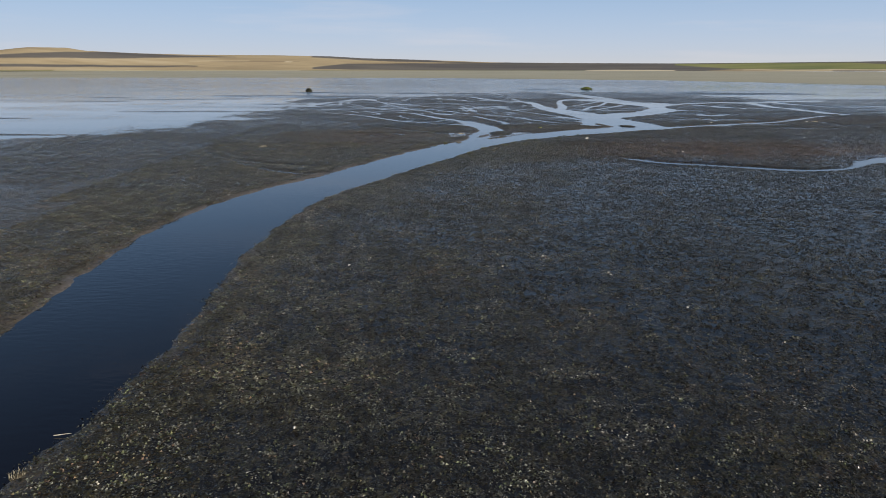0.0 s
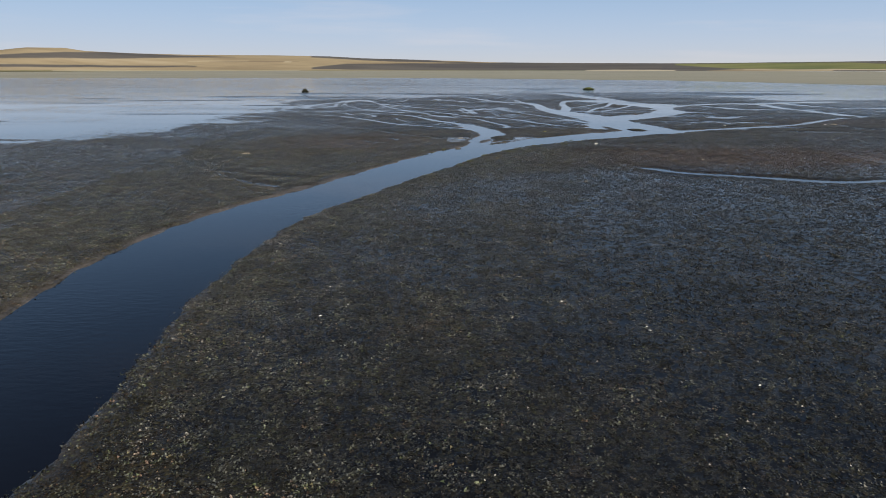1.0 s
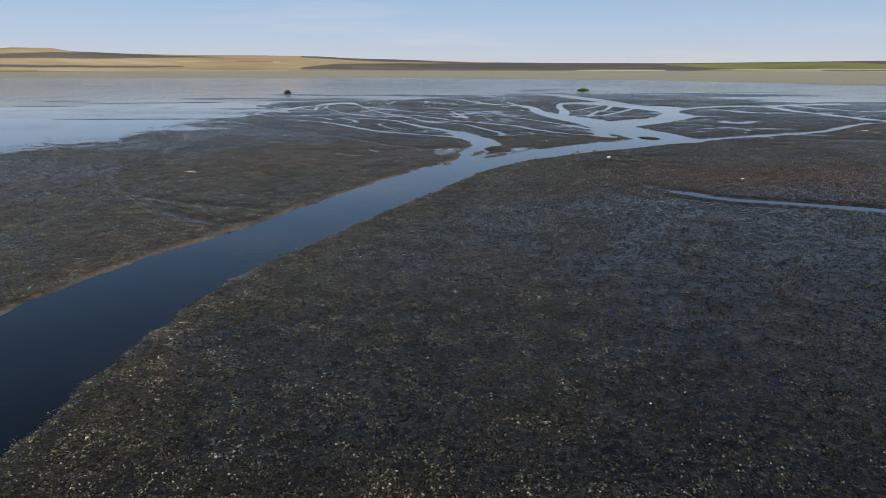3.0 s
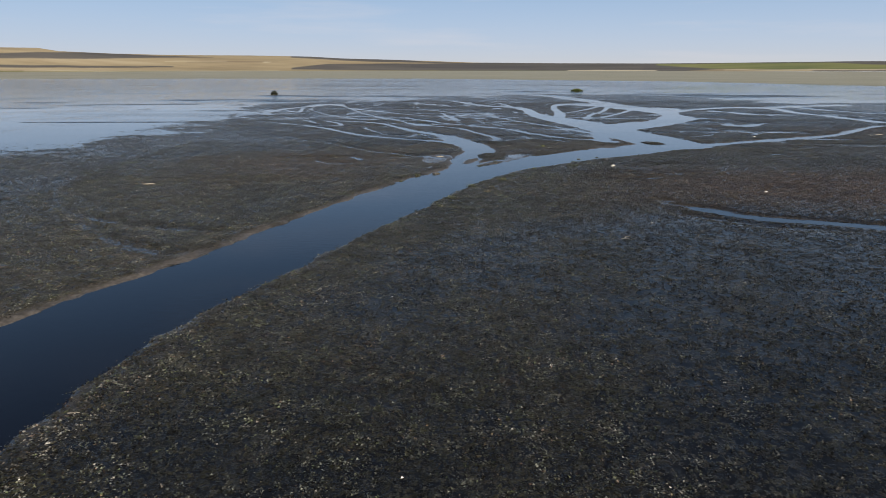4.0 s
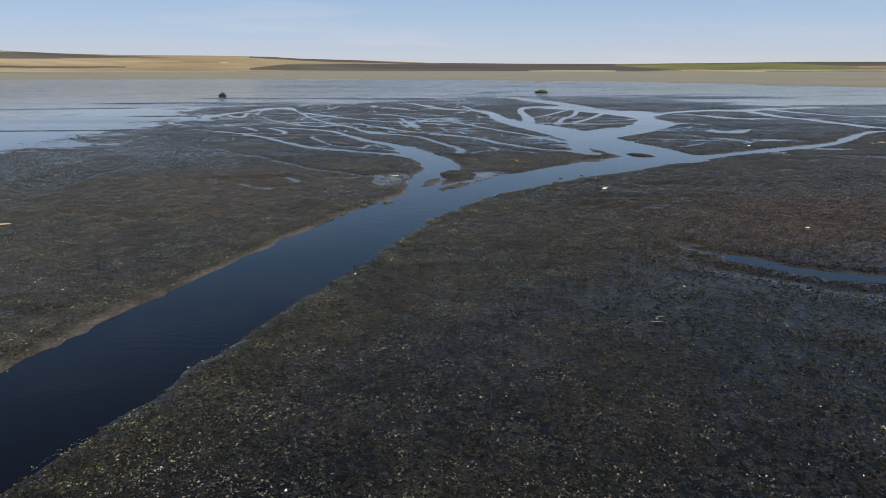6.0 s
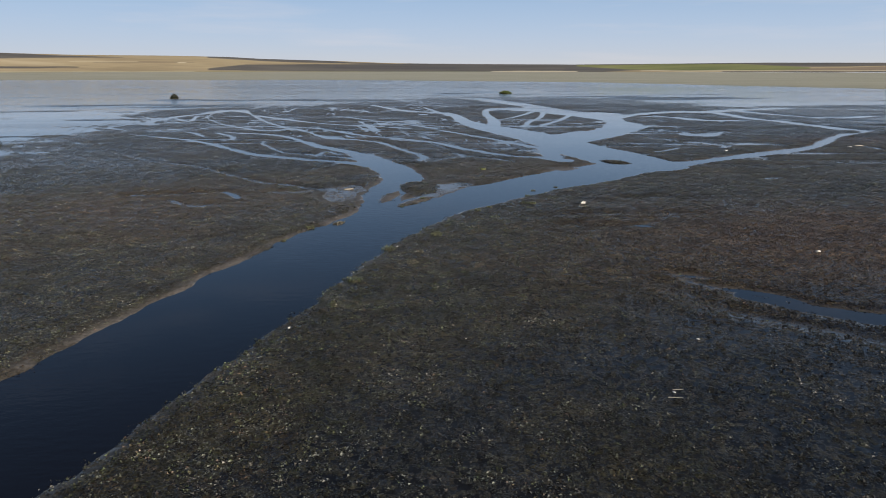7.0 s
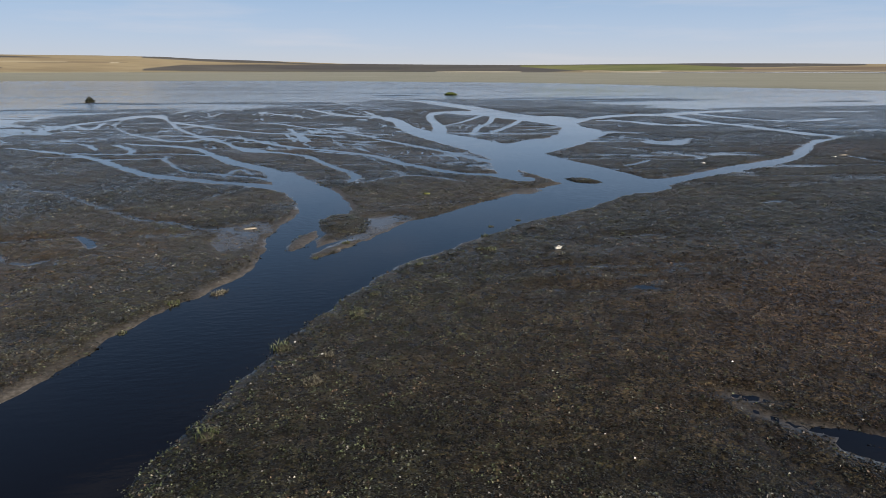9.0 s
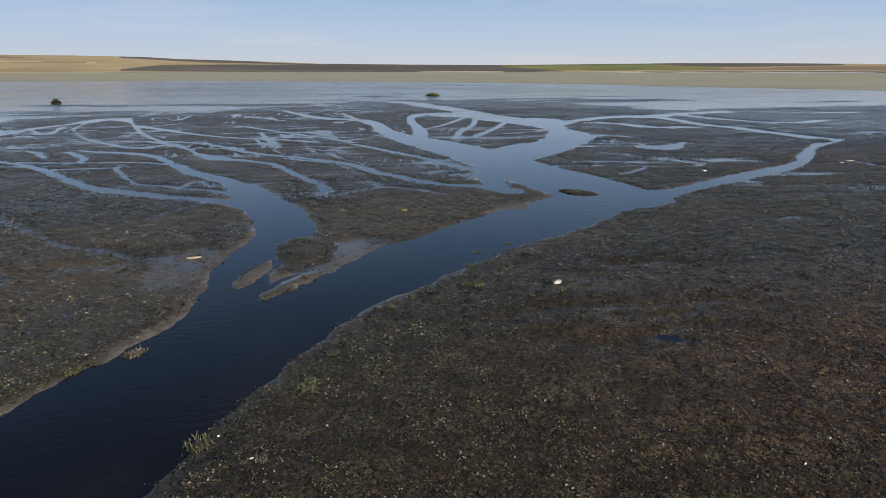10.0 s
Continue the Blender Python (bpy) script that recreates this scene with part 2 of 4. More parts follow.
def axis(*legs):
    """Grid lines along one axis: legs of (start, end, first step, last step)."""
    out = []
    for a, b, s0, s1 in legs:
        n = max(2, int(round(2 * abs(b - a) / (s0 + s1))))
        w = np.linspace(s0, s1, n)
        out.append(a + (b - a) * np.concatenate([[0], np.cumsum(w)])[:-1] / w.sum())
    return np.concatenate(out + [[legs[-1][1]]])


# ---------------------------------------------------------------- the lie of the land
CHANNELS, RILLS = [], []


def channel(*rows):
    """A channel as rows of x, y and width, run through by a smooth line."""
    p = np.array(rows, float)
    p[:, 2] *= np.where(p[:, 2] < 5, 0.62 + 0.076 * p[:, 2], 1)
    q = np.vstack([2 * p[0] - p[1], p, 2 * p[-1] - p[-2]])
    pts = []
    for k in range(1, len(q) - 2):
        for s in (0, 0.34, 0.67):
            a, b, c, d = q[k - 1:k + 3]
            pts.append(0.5 * (2 * b + (c - a) * s + (2 * a - 5 * b + 4 * c - d) * s * s + (3 * b - a - 3 * c + d) * s**3))
    CHANNELS.append(np.array(pts + [p[-1]]))


def rill(*rows):
    """A run of bare smooth mud under a film of water."""
    channel(*rows)
    RILLS.append(CHANNELS.pop())


channel((-16.9, -30, 6.6), (-16.9, 2, 6.8), (-16.8, 16.2, 7.5), (-16.6, 28.5, 8.2), (-17.1, 33.8, 8.4), (-17.7, 42, 8.7), (-17.8, 48.5, 9.2), (-16.7, 58.5, 8.7), (-15.0, 64.9, 8.1), (-13.3, 69.1, 7.8), (-10.7, 74.7, 7.7), (-8.3, 81.1, 7.7), (-5.9, 86.8, 7.9), (-3.0, 93.4, 8.4), (-0.6, 99.2, 8.3), (3.6, 108.1, 8.3), (6.7, 113, 8.1), (10.7, 118.5, 8.0), (17, 124, 8), (24, 129.5, 8), (32, 135.5, 9.5), (40, 141, 9))  # main channel
channel((7.7, 115.8, 8.2), (6.9, 121, 4.2), (6.9, 124.9, 4.2), (8.1, 129.2, 4.6), (9.9, 134.7, 4.7), (9.2, 143.1, 5), (7.4, 150.8, 4.7), (5.3, 159.5, 3.8))  # west mouth
channel((8.2, 149.8, 3.7), (6, 157.1, 3.3), (3.1, 164.7, 2.7), (-0.4, 170.2, 3), (-3.2, 176.7, 1.9), (-6.1, 184.6, 1.4), (-9.1, 191.4, 2), (-13.2, 196.2, 2.6), (-18, 199, 2.3), (-22.2, 202.5, 1.6))  # west arm
channel((8.2, 144.9, 3.3), (6.1, 148.6, 3.5), (3.8, 150.6, 2.7), (1.5, 152.5, 2.3), (-1.5, 154.2, 2.2), (-4.7, 157, 2.1), (-8, 159.6, 2.3), (-11, 162.5, 2), (-13.9, 167.3, 1.7), (-17.3, 173.1, 1.7), (-20.1, 178.2, 1.9), (-22.6, 182.1, 1.7), (-26.1, 186.5, 1.6), (-29.4, 189.8, 1.6), (-33.9, 194.2, 1.4), (-39.6, 199.1, 1.2))  # west lower
channel((4.7, 153.9, 1.4), (2.8, 156.9, 1.1), (0.2, 159, 1.1), (-3.1, 161.7, 1.1), (-6.6, 164.2, 1), (-8.3, 168.5, 0.6), (-10.3, 174.2, 0.5), (-11.6, 178.2, 0.3), (-11.7, 182.3, 0.3))  # west lower b
channel((-19.4, 179.1, 2.3), (-14.9, 179.1, 1.8), (-11.6, 179.4, 1.8))  # west lower c
channel((-2.6, 178.2, 1.5), (-7.8, 183.1, 1.5), (-13.4, 185.1, 1.8), (-20.3, 186.3, 1.8), (-26.8, 188.5, 1.7))  # west mid
channel((13.3, 150.8, 0.6), (14.6, 155, 1.6), (13.9, 159.9, 1.2), (12.1, 165.2, 1.1), (10.5, 172.1, 1.2), (8.7, 177.7, 1.5), (4.7, 182.5, 2.1), (0.8, 186.1, 3.6), (-2.6, 192.8, 1.4), (-5.2, 200.7, 1.2), (-8.3, 206.9, 1.4), (-11.3, 214.7, 1.2), (-14.7, 223.4, 1.1), (-18.2, 234.5, 1), (-22.3, 250.6, 0.9), (-26.8, 268.2, 1.5), (-33.2, 282.7, 7.5), (-36.8, 277, 6.2), (-38.5, 267.2, 4.4), (-41.8, 260.6, 3.6), (-44.3, 252.9, 3.3), (-44.9, 244, 1.9), (-46, 234.9, 2.6))  # west upper
channel((-36.6, 264.8, 0.9), (-35.1, 249, 0.3), (-29.1, 230.7, 0.6), (-24.7, 220.2, 1.1), (-20.1, 212.8, 1.4), (-16, 206.1, 2), (-12.5, 204.3, 2.8), (-9.6, 207.3, 2.9), (-5.6, 203.5, 1.8))  # west loop
channel((-23.2, 256, 2.6), (-13.2, 238.9, 2.5), (-4.9, 225.8, 2), (2.2, 218, 2.6), (10.7, 212.4, 2.6), (16.7, 205.6, 2.1))  # north a
channel((-11.3, 214.7, 3.2), (-4.4, 209.9, 1.8), (1.1, 200.9, 1.6), (6, 191.4, 1.7), (12, 184.7, 1.9), (16.7, 178.8, 2), (19.5, 174.4, 1.7), (21.6, 167.2, 1.9), (23.7, 162.3, 2.1), (26.2, 157.2, 2), (28.8, 154.1, 2.1), (31.7, 152.6, 2.7), (33.9, 149, 3.8))  # north b
channel((5.4, 216, 0.5), (6.9, 205, 0.6), (7.5, 198.4, 0.3))  # north c
channel((33.6, 152.1, 3.2), (34.6, 158.2, 3.4), (35.1, 163.3, 2), (34.1, 166.7, 2.3), (32.7, 171.7, 1.7), (30.9, 178.6, 1.6), (28.1, 186.6, 1.9), (25.5, 193.9, 2), (22.9, 201, 1.7))  # centre fork
channel((43.3, 142.6, 11), (42.5, 151.8, 11.7), (41.1, 162.8, 10.5), (40.6, 172.8, 10.5), (39.5, 183.7, 10.2), (37.5, 194.5, 10.1), (35.5, 204, 8.5), (33.5, 213.7, 5.6), (32.8, 227.3, 4.2), (33.5, 241.7, 3.7), (31.9, 259.7, 4.8), (23.7, 268.4, 5), (18.3, 284.7, 3.3), (12.1, 310.3, 2.5))  # trunk
channel((36.1, 207.1, 3.7), (39.4, 220, 3.4), (41.7, 234.5, 2.9), (43.6, 250.5, 2.6), (47.8, 269.6, 2.8), (55.4, 280.9, 8.4), (62.8, 281.9, 10.4))  # trunk spur
channel((31.9, 259.7, 1.8), (30.2, 279.1, 1.7), (30, 293.1, 1))  # trunk spur b
channel((42.5, 175.7, 9.7), (52.5, 187.1, 11.7), (60.5, 194.5, 8), (67.7, 206.3, 9.7), (70.9, 220.7, 5), (72.8, 235.4, 11.7), (73.6, 249.2, 21), (69.9, 254.5, 15.6), (69.7, 269.1, 8.9), (69.5, 286.2, 8.5), (68.4, 306.6, 9.4), (65.9, 331.2, 9.7), (63.1, 356, 10), (58, 368.1, 11.7))  # east arm
channel((59.1, 274.5, 11.1), (65.8, 267.5, 14.4), (69.1, 257, 10.7))  # east arm b
channel((43.6, 205.3, 2.4), (49.8, 210.8, 1), (59.9, 229.9, 1), (69.3, 248.1, 1.1))  # east arm c
channel((75.5, 231.1, 4.3), (86.6, 243.8, 4.3), (101.7, 253.5, 7.7), (110.7, 253.7, 13.5), (119.7, 256.6, 7.8), (130.8, 261.9, 7), (148.1, 266.4, 6.1))  # east outlet
channel((42.1, 140.4, 4.3), (47.3, 142.9, 5.2), (51.8, 144.5, 3.1), (58.2, 147.5, 2.9), (66, 151.6, 3.8), (74.3, 155.5, 3.3), (81.5, 160, 2.1), (89.4, 167.4, 2.5), (96.6, 174.2, 1.4), (103.9, 179.7, 2.4), (109.2, 182.3, 1), (112.6, 186.8, 3.6), (111.1, 189.4, 6), (111.2, 195.4, 4.6), (111, 203.3, 4.5), (111.8, 213.6, 4.3), (110.3, 224.1, 4.1), (112.6, 237.2, 3.7), (114.1, 250.4, 5.3))  # east channel
channel((71.2, 186, 2.2), (72.6, 182, 6.9), (79, 185.9, 1.9), (82.7, 188.9, 0.9))  # east pool
channel((87.4, 235.5, 5.5), (92.4, 230.5, 4.3), (93.8, 219.7, 4.5), (101.4, 217.8, 6.3))  # east rill
channel((126, 257.6, 4.8), (126.9, 237.9, 4.8), (130.2, 226.7, 4.1), (138.5, 222.6, 4.1), (151.9, 229.5, 2.4))  # east rill b
channel((23.2, 203.4, 1.6), (19.7, 212.3, 1.5), (14.6, 221.3, 1.5), (8.9, 232.8, 1.6), (2.3, 246.1, 1.8), (-4.8, 253.4, 1.5))  # centre fork, west end
channel((12.4, 261.1, 1.6), (4.3, 279.7, 1.8), (-2.5, 289.5, 1.8), (-10.3, 286.2, 1.5))  # upper thread
channel((-38.0, 205.5, 1.4), (-31.3, 204.7, 1.3), (-27.9, 200.4, 1.3), (-24.4, 192.5, 1.2))  # west net
channel((-23.7, 201.0, 1.5), (-20.6, 195.3, 1.2), (-18.1, 188.7, 1.2), (-19.5, 184.4, 1.2), (-21.8, 183.0, 1.0))
channel((-1.4, 158.9, 0.8), (-0.6, 162.9, 0.8), (0.4, 164.5, 0.8), (2.0, 159.7, 0.7))
channel((-45.1, 225.4, 1.6), (-45.5, 235.4, 1.6), (-44.7, 246.7, 1.6), (-44.2, 253.0, 1.6))
channel((-43.3, 247.9, 1.2), (-36.6, 234.5, 1.2), (-39.2, 256.9, 1.2))
channel((-30.4, 184.0, 0.9), (-26.9, 184.3, 0.9), (-22.6, 182.0, 0.9))
channel((-14.7, 216.4, 1.8), (-10.8, 211.1, 1.6), (-7.2, 206.0, 1.4), (-10.7, 203.1, 1.4), (-14.5, 204.0, 1.2))
channel((42.2, 228.9, 1.4), (47.7, 236.1, 1.5), (54.1, 248.0, 1.6), (61.2, 262.2, 1.8))  # braids between the trunk and the east arm
channel((44.2, 208.5, 1.5), (49.1, 222.4, 1.5), (55.7, 235.8, 1.6), (63.6, 259.1, 1.8))
channel((48.8, 211.1, 1.5), (56.1, 222.1, 1.6), (67.4, 244.6, 1.8))
channel((89.5, 243.1, 2.2), (92.0, 234.0, 2.0), (95.1, 225.6, 1.8), (97.1, 211.5, 1.4))  # east mud
channel((127.8, 235.3, 1.8), (129.6, 220.3, 1.8), (132.3, 212.3, 1.6), (132.9, 207.0, 1.2))
channel((89.8, 158.7, 0.9), (89.7, 156.1, 1.0), (89.6, 152.5, 1.2), (90.5, 147.0, 1.2), (93.0, 141.0, 1.4))  # east side
channel((67.3, 197.7, 1.6), (70.4, 193.5, 1.6), (72.5, 188.7, 1.6), (72.9, 183.6, 1.8))  # east bank
channel((51.9, 157.0, 1.0), (54.1, 158.1, 0.9), (57.6, 161.2, 0.8))
channel((78.3, 192.6, 1.4), (80.7, 188.7, 1.3), (82.9, 185.0, 1.0))
channel((10.6, 183.6, 1.2), (13.6, 180.0, 1.2), (16.7, 177.2, 1.2))  # middle net
channel((14.5, 196.6, 1.2), (17.1, 192.4, 1.2), (20.7, 190.6, 1.2))
channel((6.4, 229.0, 1.2), (7.7, 215.4, 1.2), (8.7, 204.0, 1.2))
rill((59.5, 181.6, 1.4), (61.3, 174.5, 1.4), (63.0, 168.9, 1.4), (63.1, 162.2, 1.2))  # east bank rill
rill((14.4, 150.7, 1.2), (17.9, 153.2, 1.6), (21.4, 154.8, 1.8), (24.3, 152.4, 1.8), (26.6, 148.4, 1.4))  # middle rill
channel((23.9, 94.5, 0.3), (24.8, 92.8, 0.4), (26.3, 91.8, 0.9), (27.6, 90.5, 1.3), (28.1, 89.3, 1.3), (28.3, 88.3, 1.1), (29.5, 87.6, 0.8), (30.7, 86.4, 0.9))  # south rill
channel((25.7, 91.2, 1.1), (29.9, 87.2, 2.2), (35.1, 85, 2.2), (39.8, 82.5, 2.7), (44.5, 80.6, 2.4), (51, 82, 1.4), (56.3, 87.2, 2.5), (61.4, 90.6, 3.9), (70.1, 94.9, 4.5))  # south rill b
channel((27.2, 108.7, 0.6), (27.6, 108.4, 1), (28.1, 108.1, 0.4))  # dry pool
channel((23.9, 95.4, 0.3), (24.5, 95.0, 0.7), (25.2, 94.7, 0.3))  # dry pool b
channel((-9, 129, 0.3), (-8.1, 127.4, 0.5), (-7.5, 126.2, 0.3))  # left pool b
channel((-9.6, 129.6, 0.4), (-8.1, 127.4, 0.9), (-7.5, 125.5, 0.3))  # left pool
rill((-31.3, 166, 0.4), (-26.3, 158.2, 0.6), (-21.8, 153.8, 1.2), (-17.6, 150.9, 1.2), (-14.3, 146.2, 1.2), (-11.4, 142.2, 1.2), (-8.8, 138.6, 1.5), (-6, 134.7, 1.3), (-3.2, 133, 1.5), (-1, 130.6, 2.3), (1.6, 128.6, 3.6), (3.6, 127.3, 2.9))  # west bank rill
rill((-19.2, 128.6, 0.9), (-15.9, 128.8, 0.9), (-13.9, 129, 0.7), (-11.3, 129.1, 0.7))  # west bank rill b
rill((-14.2, 125.7, 0.6), (-12.2, 123.1, 1.2), (-10.8, 121.8, 1.4), (-9.2, 122.8, 0.7))  # west bank patch
rill((-2.3, 143, 0.9), (-0.8, 145.6, 0.7), (1.2, 148.3, 0.7), (2.7, 151.3, 0.8))  # west bank thread
rill((-40.9, 109.9, 0.3), (-36.2, 100.2, 0.3), (-32.1, 93.6, 0.3), (-27.8, 89.4, 0.7), (-23.2, 86.5, 1), (-19, 85, 1.1), (-15.1, 83.8, 1.1))  # left track
rill((-27.2, 87.2, 0.3), (-22.3, 81.5, 0.8), (-19.6, 79.1, 1.2), (-16.5, 77.2, 0.9))  # left track b
rill((9.5, 121.9, 1.6), (11.1, 124, 2.7), (13.3, 126.9, 4.5), (14.2, 129.5, 5.6), (16, 130.9, 4.3))  # island shelf
rill((28.7, 117.9, 0.5), (31.7, 119, 0.3), (31.1, 120.2, 0.3), (34.9, 120.1, 0.5))  # east path
rill((20.2, 112.6, 0.5), (23.1, 113.6, 0.6), (26.9, 113.1, 0.7), (30.8, 112.6, 0.9), (34.8, 112, 0.7))  # east path b
rill((28.3, 118.3, 1.1), (29.3, 118.3, 1.3))  # east patch
rill((31.6, 111.6, 1.5), (32, 111.2, 1.3))  # east patch b
rill((52.5, 129.8, 1.7), (54.5, 130, 1.8))  # east patch c
rill((26.7, 111.9, 0.9), (29.3, 110.9, 1.1), (31.7, 111.5, 1.3), (32.7, 112.3, 0.6))  # east path c
rill((21.3, 109.4, 0.8), (25.7, 108.2, 0.7), (30.4, 109.8, 0.6))  # east path d
rill((22.5, 93.7, 0.4), (23.5, 89.1, 0.8), (26.9, 85.8, 0.9), (29.1, 83.7, 1.7), (34.4, 82.6, 1))  # south path
SHORE = np.array([(-2500, 60), (-300, 95), (-120, 106), (-78, 117), (-62, 135), (-52, 160), (-50, 200), (-55, 240), (-60, 283), (-39, 308), (-15, 316), (3, 331), (23, 342),
                  (41, 372), (58, 386), (85, 386), (112, 366), (129, 339), (133, 303), (141, 281), (154, 268), (167, 259), (193, 249), (300, 236), (700, 225), (2500, 200)], float)
ISLANDS = [(11.3, 129.2, 1.9, 3.6, 0, 0.30), (7.6, 124.2, 0.6, 2.6, -22, 0.07), (10.2, 121.8, 0.7, 3.0, -38, 0.09), (8.5, 126.0, 0.45, 1.2, -10, 0.12),
           (40.6, 146.2, 1.2, 2.0, 30, 0.20), (31.5, 141.3, 1.4, 1.8, -30, 0.05)]
# bare pale mud just over the water: middle, radii, turn, how silty
SHELVES = [(14.2, 128.6, 1.9, 4.2, -10, 0.85), (12.2, 124.6, 1.2, 4.0, -38, 0.75), (2.6, 126.2, 2.4, 5.6, 0, 0.6), (4.0, 129.6, 1.9, 3.4, 0, 0.55), (-2.5, 128.5, 3.6, 1.6, -10, 0.4), (31.5, 141.3, 2.6, 2.4, 0, 0.5), (7.4, 123.8, 0.9, 3.4, -22, 0.8)]


def to_line(x, y, p, reach=0.0):
    """Distance to a line of points, and the third value there; with a reach, only for places that near."""
    best, val = np.full(x.shape, 1e9), np.zeros(x.shape)
    for a, b in zip(p[:-1], p[1:]):
        near = slice(None)
        if reach:
            near = np.nonzero((x > min(a[0], b[0]) - reach) & (x < max(a[0], b[0]) + reach) & (y > min(a[1], b[1]) - reach) & (y < max(a[1], b[1]) + reach))[0]
            if not len(near):
                continue
        d, xs, ys = b[:2] - a[:2], x[near], y[near]
        s = np.clip(((xs - a[0]) * d[0] + (ys - a[1]) * d[1]) / max(d @ d, 1e-9), 0, 1)
        r = np.hypot(xs - a[0] - s * d[0], ys - a[1] - s * d[1])
        m = r < best[near]
        best[near] = np.where(m, r, best[near])
        if len(a) > 2:
            val[near] = np.where(m, a[2] + s * (b[2] - a[2]), val[near])
    return best, val


def soft_hill(x, y, cx, cy, rx, ry, turn=0.0):
    c, s = math.cos(radians(turn)), math.sin(radians(turn))
    u, v = (x - cx) * c + (y - cy) * s, (y - cy) * c - (x - cx) * s
    return np.exp(-((u / rx)**2 + (v / ry)**2))


def terrain(x, y):
    """Height over the water, and how silty, how wet, how rust-brown and how pale the mud is."""
    shape = x.shape
    x, y = x.ravel().astype(float), y.ravel().astype(float)
    shore_y = np.interp(x, SHORE[8:, 0], SHORE[8:, 1])
    d_shore = to_line(x, y, SHORE)[0]
    west = np.where(y < 283, x < np.interp(y, SHORE[1:9, 1], SHORE[1:9, 0]), y > shore_y)
    inland = np.where(west, -d_shore, d_shore)
    inland = inland + 9 * rough_field(x, y * 1.8, 26, 3)
    h = np.where(inland > 0, 0.012 + np.minimum(inland * 0.0045, 0.16), np.maximum(np.where(inland > -120, inland * 0.0022, -0.264 + (inland + 120) * 0.008), -0.6))
    fan = soft_hill(x, y, 25, 235, 75, 95)
    bars = np.clip(rough_field(x * 0.16 + 0.02 * y, y, 9, 121, 3) - 0.12, 0, 1) * np.clip(-inland / 12, 0, 1) * np.clip((190 + inland) / 120, 0, 1)
    h = h + 0.75 * bars
    dry_bright = np.clip((y - 78 - 0.2 * x + 14 * rough_field(x, y, 20, 19)) / 22, 0, 1) * np.clip((x + 4 - 0.3 * (y - 110)) / 6, 0, 1) * np.clip((150 - y + 0.3 * x) / 25, 0, 1)
    dry_bright = dry_bright + np.clip((y - 104 + 10 * rough_field(x, y, 14, 20)) / 14, 0, 1) * np.clip((-2 - x + 0.4 * (y - 115)) / 8, 0, 1) * np.clip((148 - y + 0.4 * x) / 10, 0, 1) * (x > -32)
    dry_bright = np.clip(0.25 + 0.9 * dry_bright + 0.5 * rough_field(x, y, 6, 29), 0, 1)
    # grows east of the creek; lowers the dry mask, raises the wet one
    creek_east = np.clip((x - np.interp(y, CHANNELS[0][:, 1], CHANNELS[0][:, 0]) - 12 + 5 * rough_field(x, y, 12, 27)) / 16, 0, 1) * np.clip((104 - y + 0.1 * x) / 18, 0, 1)
    dry_bright = np.clip(dry_bright - 0.2 * creek_east, 0, 1)
    h = h + 0.05 * dry_bright - 0.02
    h = h + 0.030 * rough_field(x, y, 9, 11) + 0.035 * rough_field(x, y, 1.5, 31, 3)
    ang, rad = np.arctan2(x - 27, y - 118), np.hypot(x - 27, y - 118)
    fan = np.clip(1.7 * fan - 0.15, 0, 1) * np.clip((h + 0.05) / 0.06, 0, 1)
    dry_bright = np.clip(dry_bright + 0.45 * fan, 0, 1)
    bend = 0.9 * rough_field(x, y, 14, 77, 3)
    thread = rough_field(ang * 25 + bend, rad / 34, 1.0, 51, 3, 0.5)
    thread = np.maximum(np.exp(-(thread / 0.045)**2), 0.8 * np.exp(-(rough_field(ang * 38 - bend, rad / 26, 1.0, 57, 3, 0.55) / 0.04)**2))
    h = h * (1 - 0.5 * fan) + fan * (0.022 - 0.20 * thread * np.clip(0.75 + 0.9 * rough_field(x, y, 22, 87, 2), 0, 1))
    pool = soft_hill(x, y, 32, 52, 19, 13) + 1.2 * soft_hill(x, y, 21, 30, 11, 15) + 0.8 * soft_hill(x, y, 60, 62, 24, 20)
    h = h - 0.070 * np.minimum(pool, 1.2) - 0.02 * soft_hill(x, y, 10, 46, 18, 26) - 0.07 * soft_hill(x, y, -44, 66, 18, 30)
    near = np.full(x.shape, 1e9)
    for k, p in enumerate(CHANNELS):
        m = (x > p[:, 0].min() - 12) & (x < p[:, 0].max() + 12) & (y > p[:, 1].min() - 12) & (y < p[:, 1].max() + 12)
        m = np.nonzero(m)[0]
        reach = p[:, 2].max() / 2 + 5
        d, w = to_line(x[m], y[m], p, reach)
        close = d < reach
        m, d, w = m[close], d[close], w[close]
        xm, ym = x[m], y[m]
        jag = (0.10 + 0.06 * np.minimum(w, 6)) * rough_field(xm, ym, 1.7, 71 + k) + 0.012 * np.minimum(w, 8) * rough_field(xm, ym, 9, 91 + k, 2)
        s = d - w / 2 + jag
        bank = np.where(s > 0, s * 0.16, np.maximum(s * 0.35, -0.5))
        h[m] = np.minimum(h[m], bank + 0.03 * rough_field(xm, ym, 0.9, 5, 2))
        near[m] = np.minimum(near[m], s + np.where(w < 3, np.where(ym > 125, 0.1, 0.55), 0.0))
    bare = np.zeros(x.shape)
    for k, p in enumerate(RILLS):
        m = (x > p[:, 0].min() - 6) & (x < p[:, 0].max() + 6) & (y > p[:, 1].min() - 6) & (y < p[:, 1].max() + 6)
        m = np.nonzero(m)[0]
        d, w = to_line(x[m], y[m], p, 7.0)
        close = d < 7.0
        m, d, w = m[close], d[close], w[close]
        xm, ym = x[m], y[m]
        s = d - w * 0.22 + (0.2 + 0.35 * w) * rough_field(xm, ym, 1.8, 171 + k)
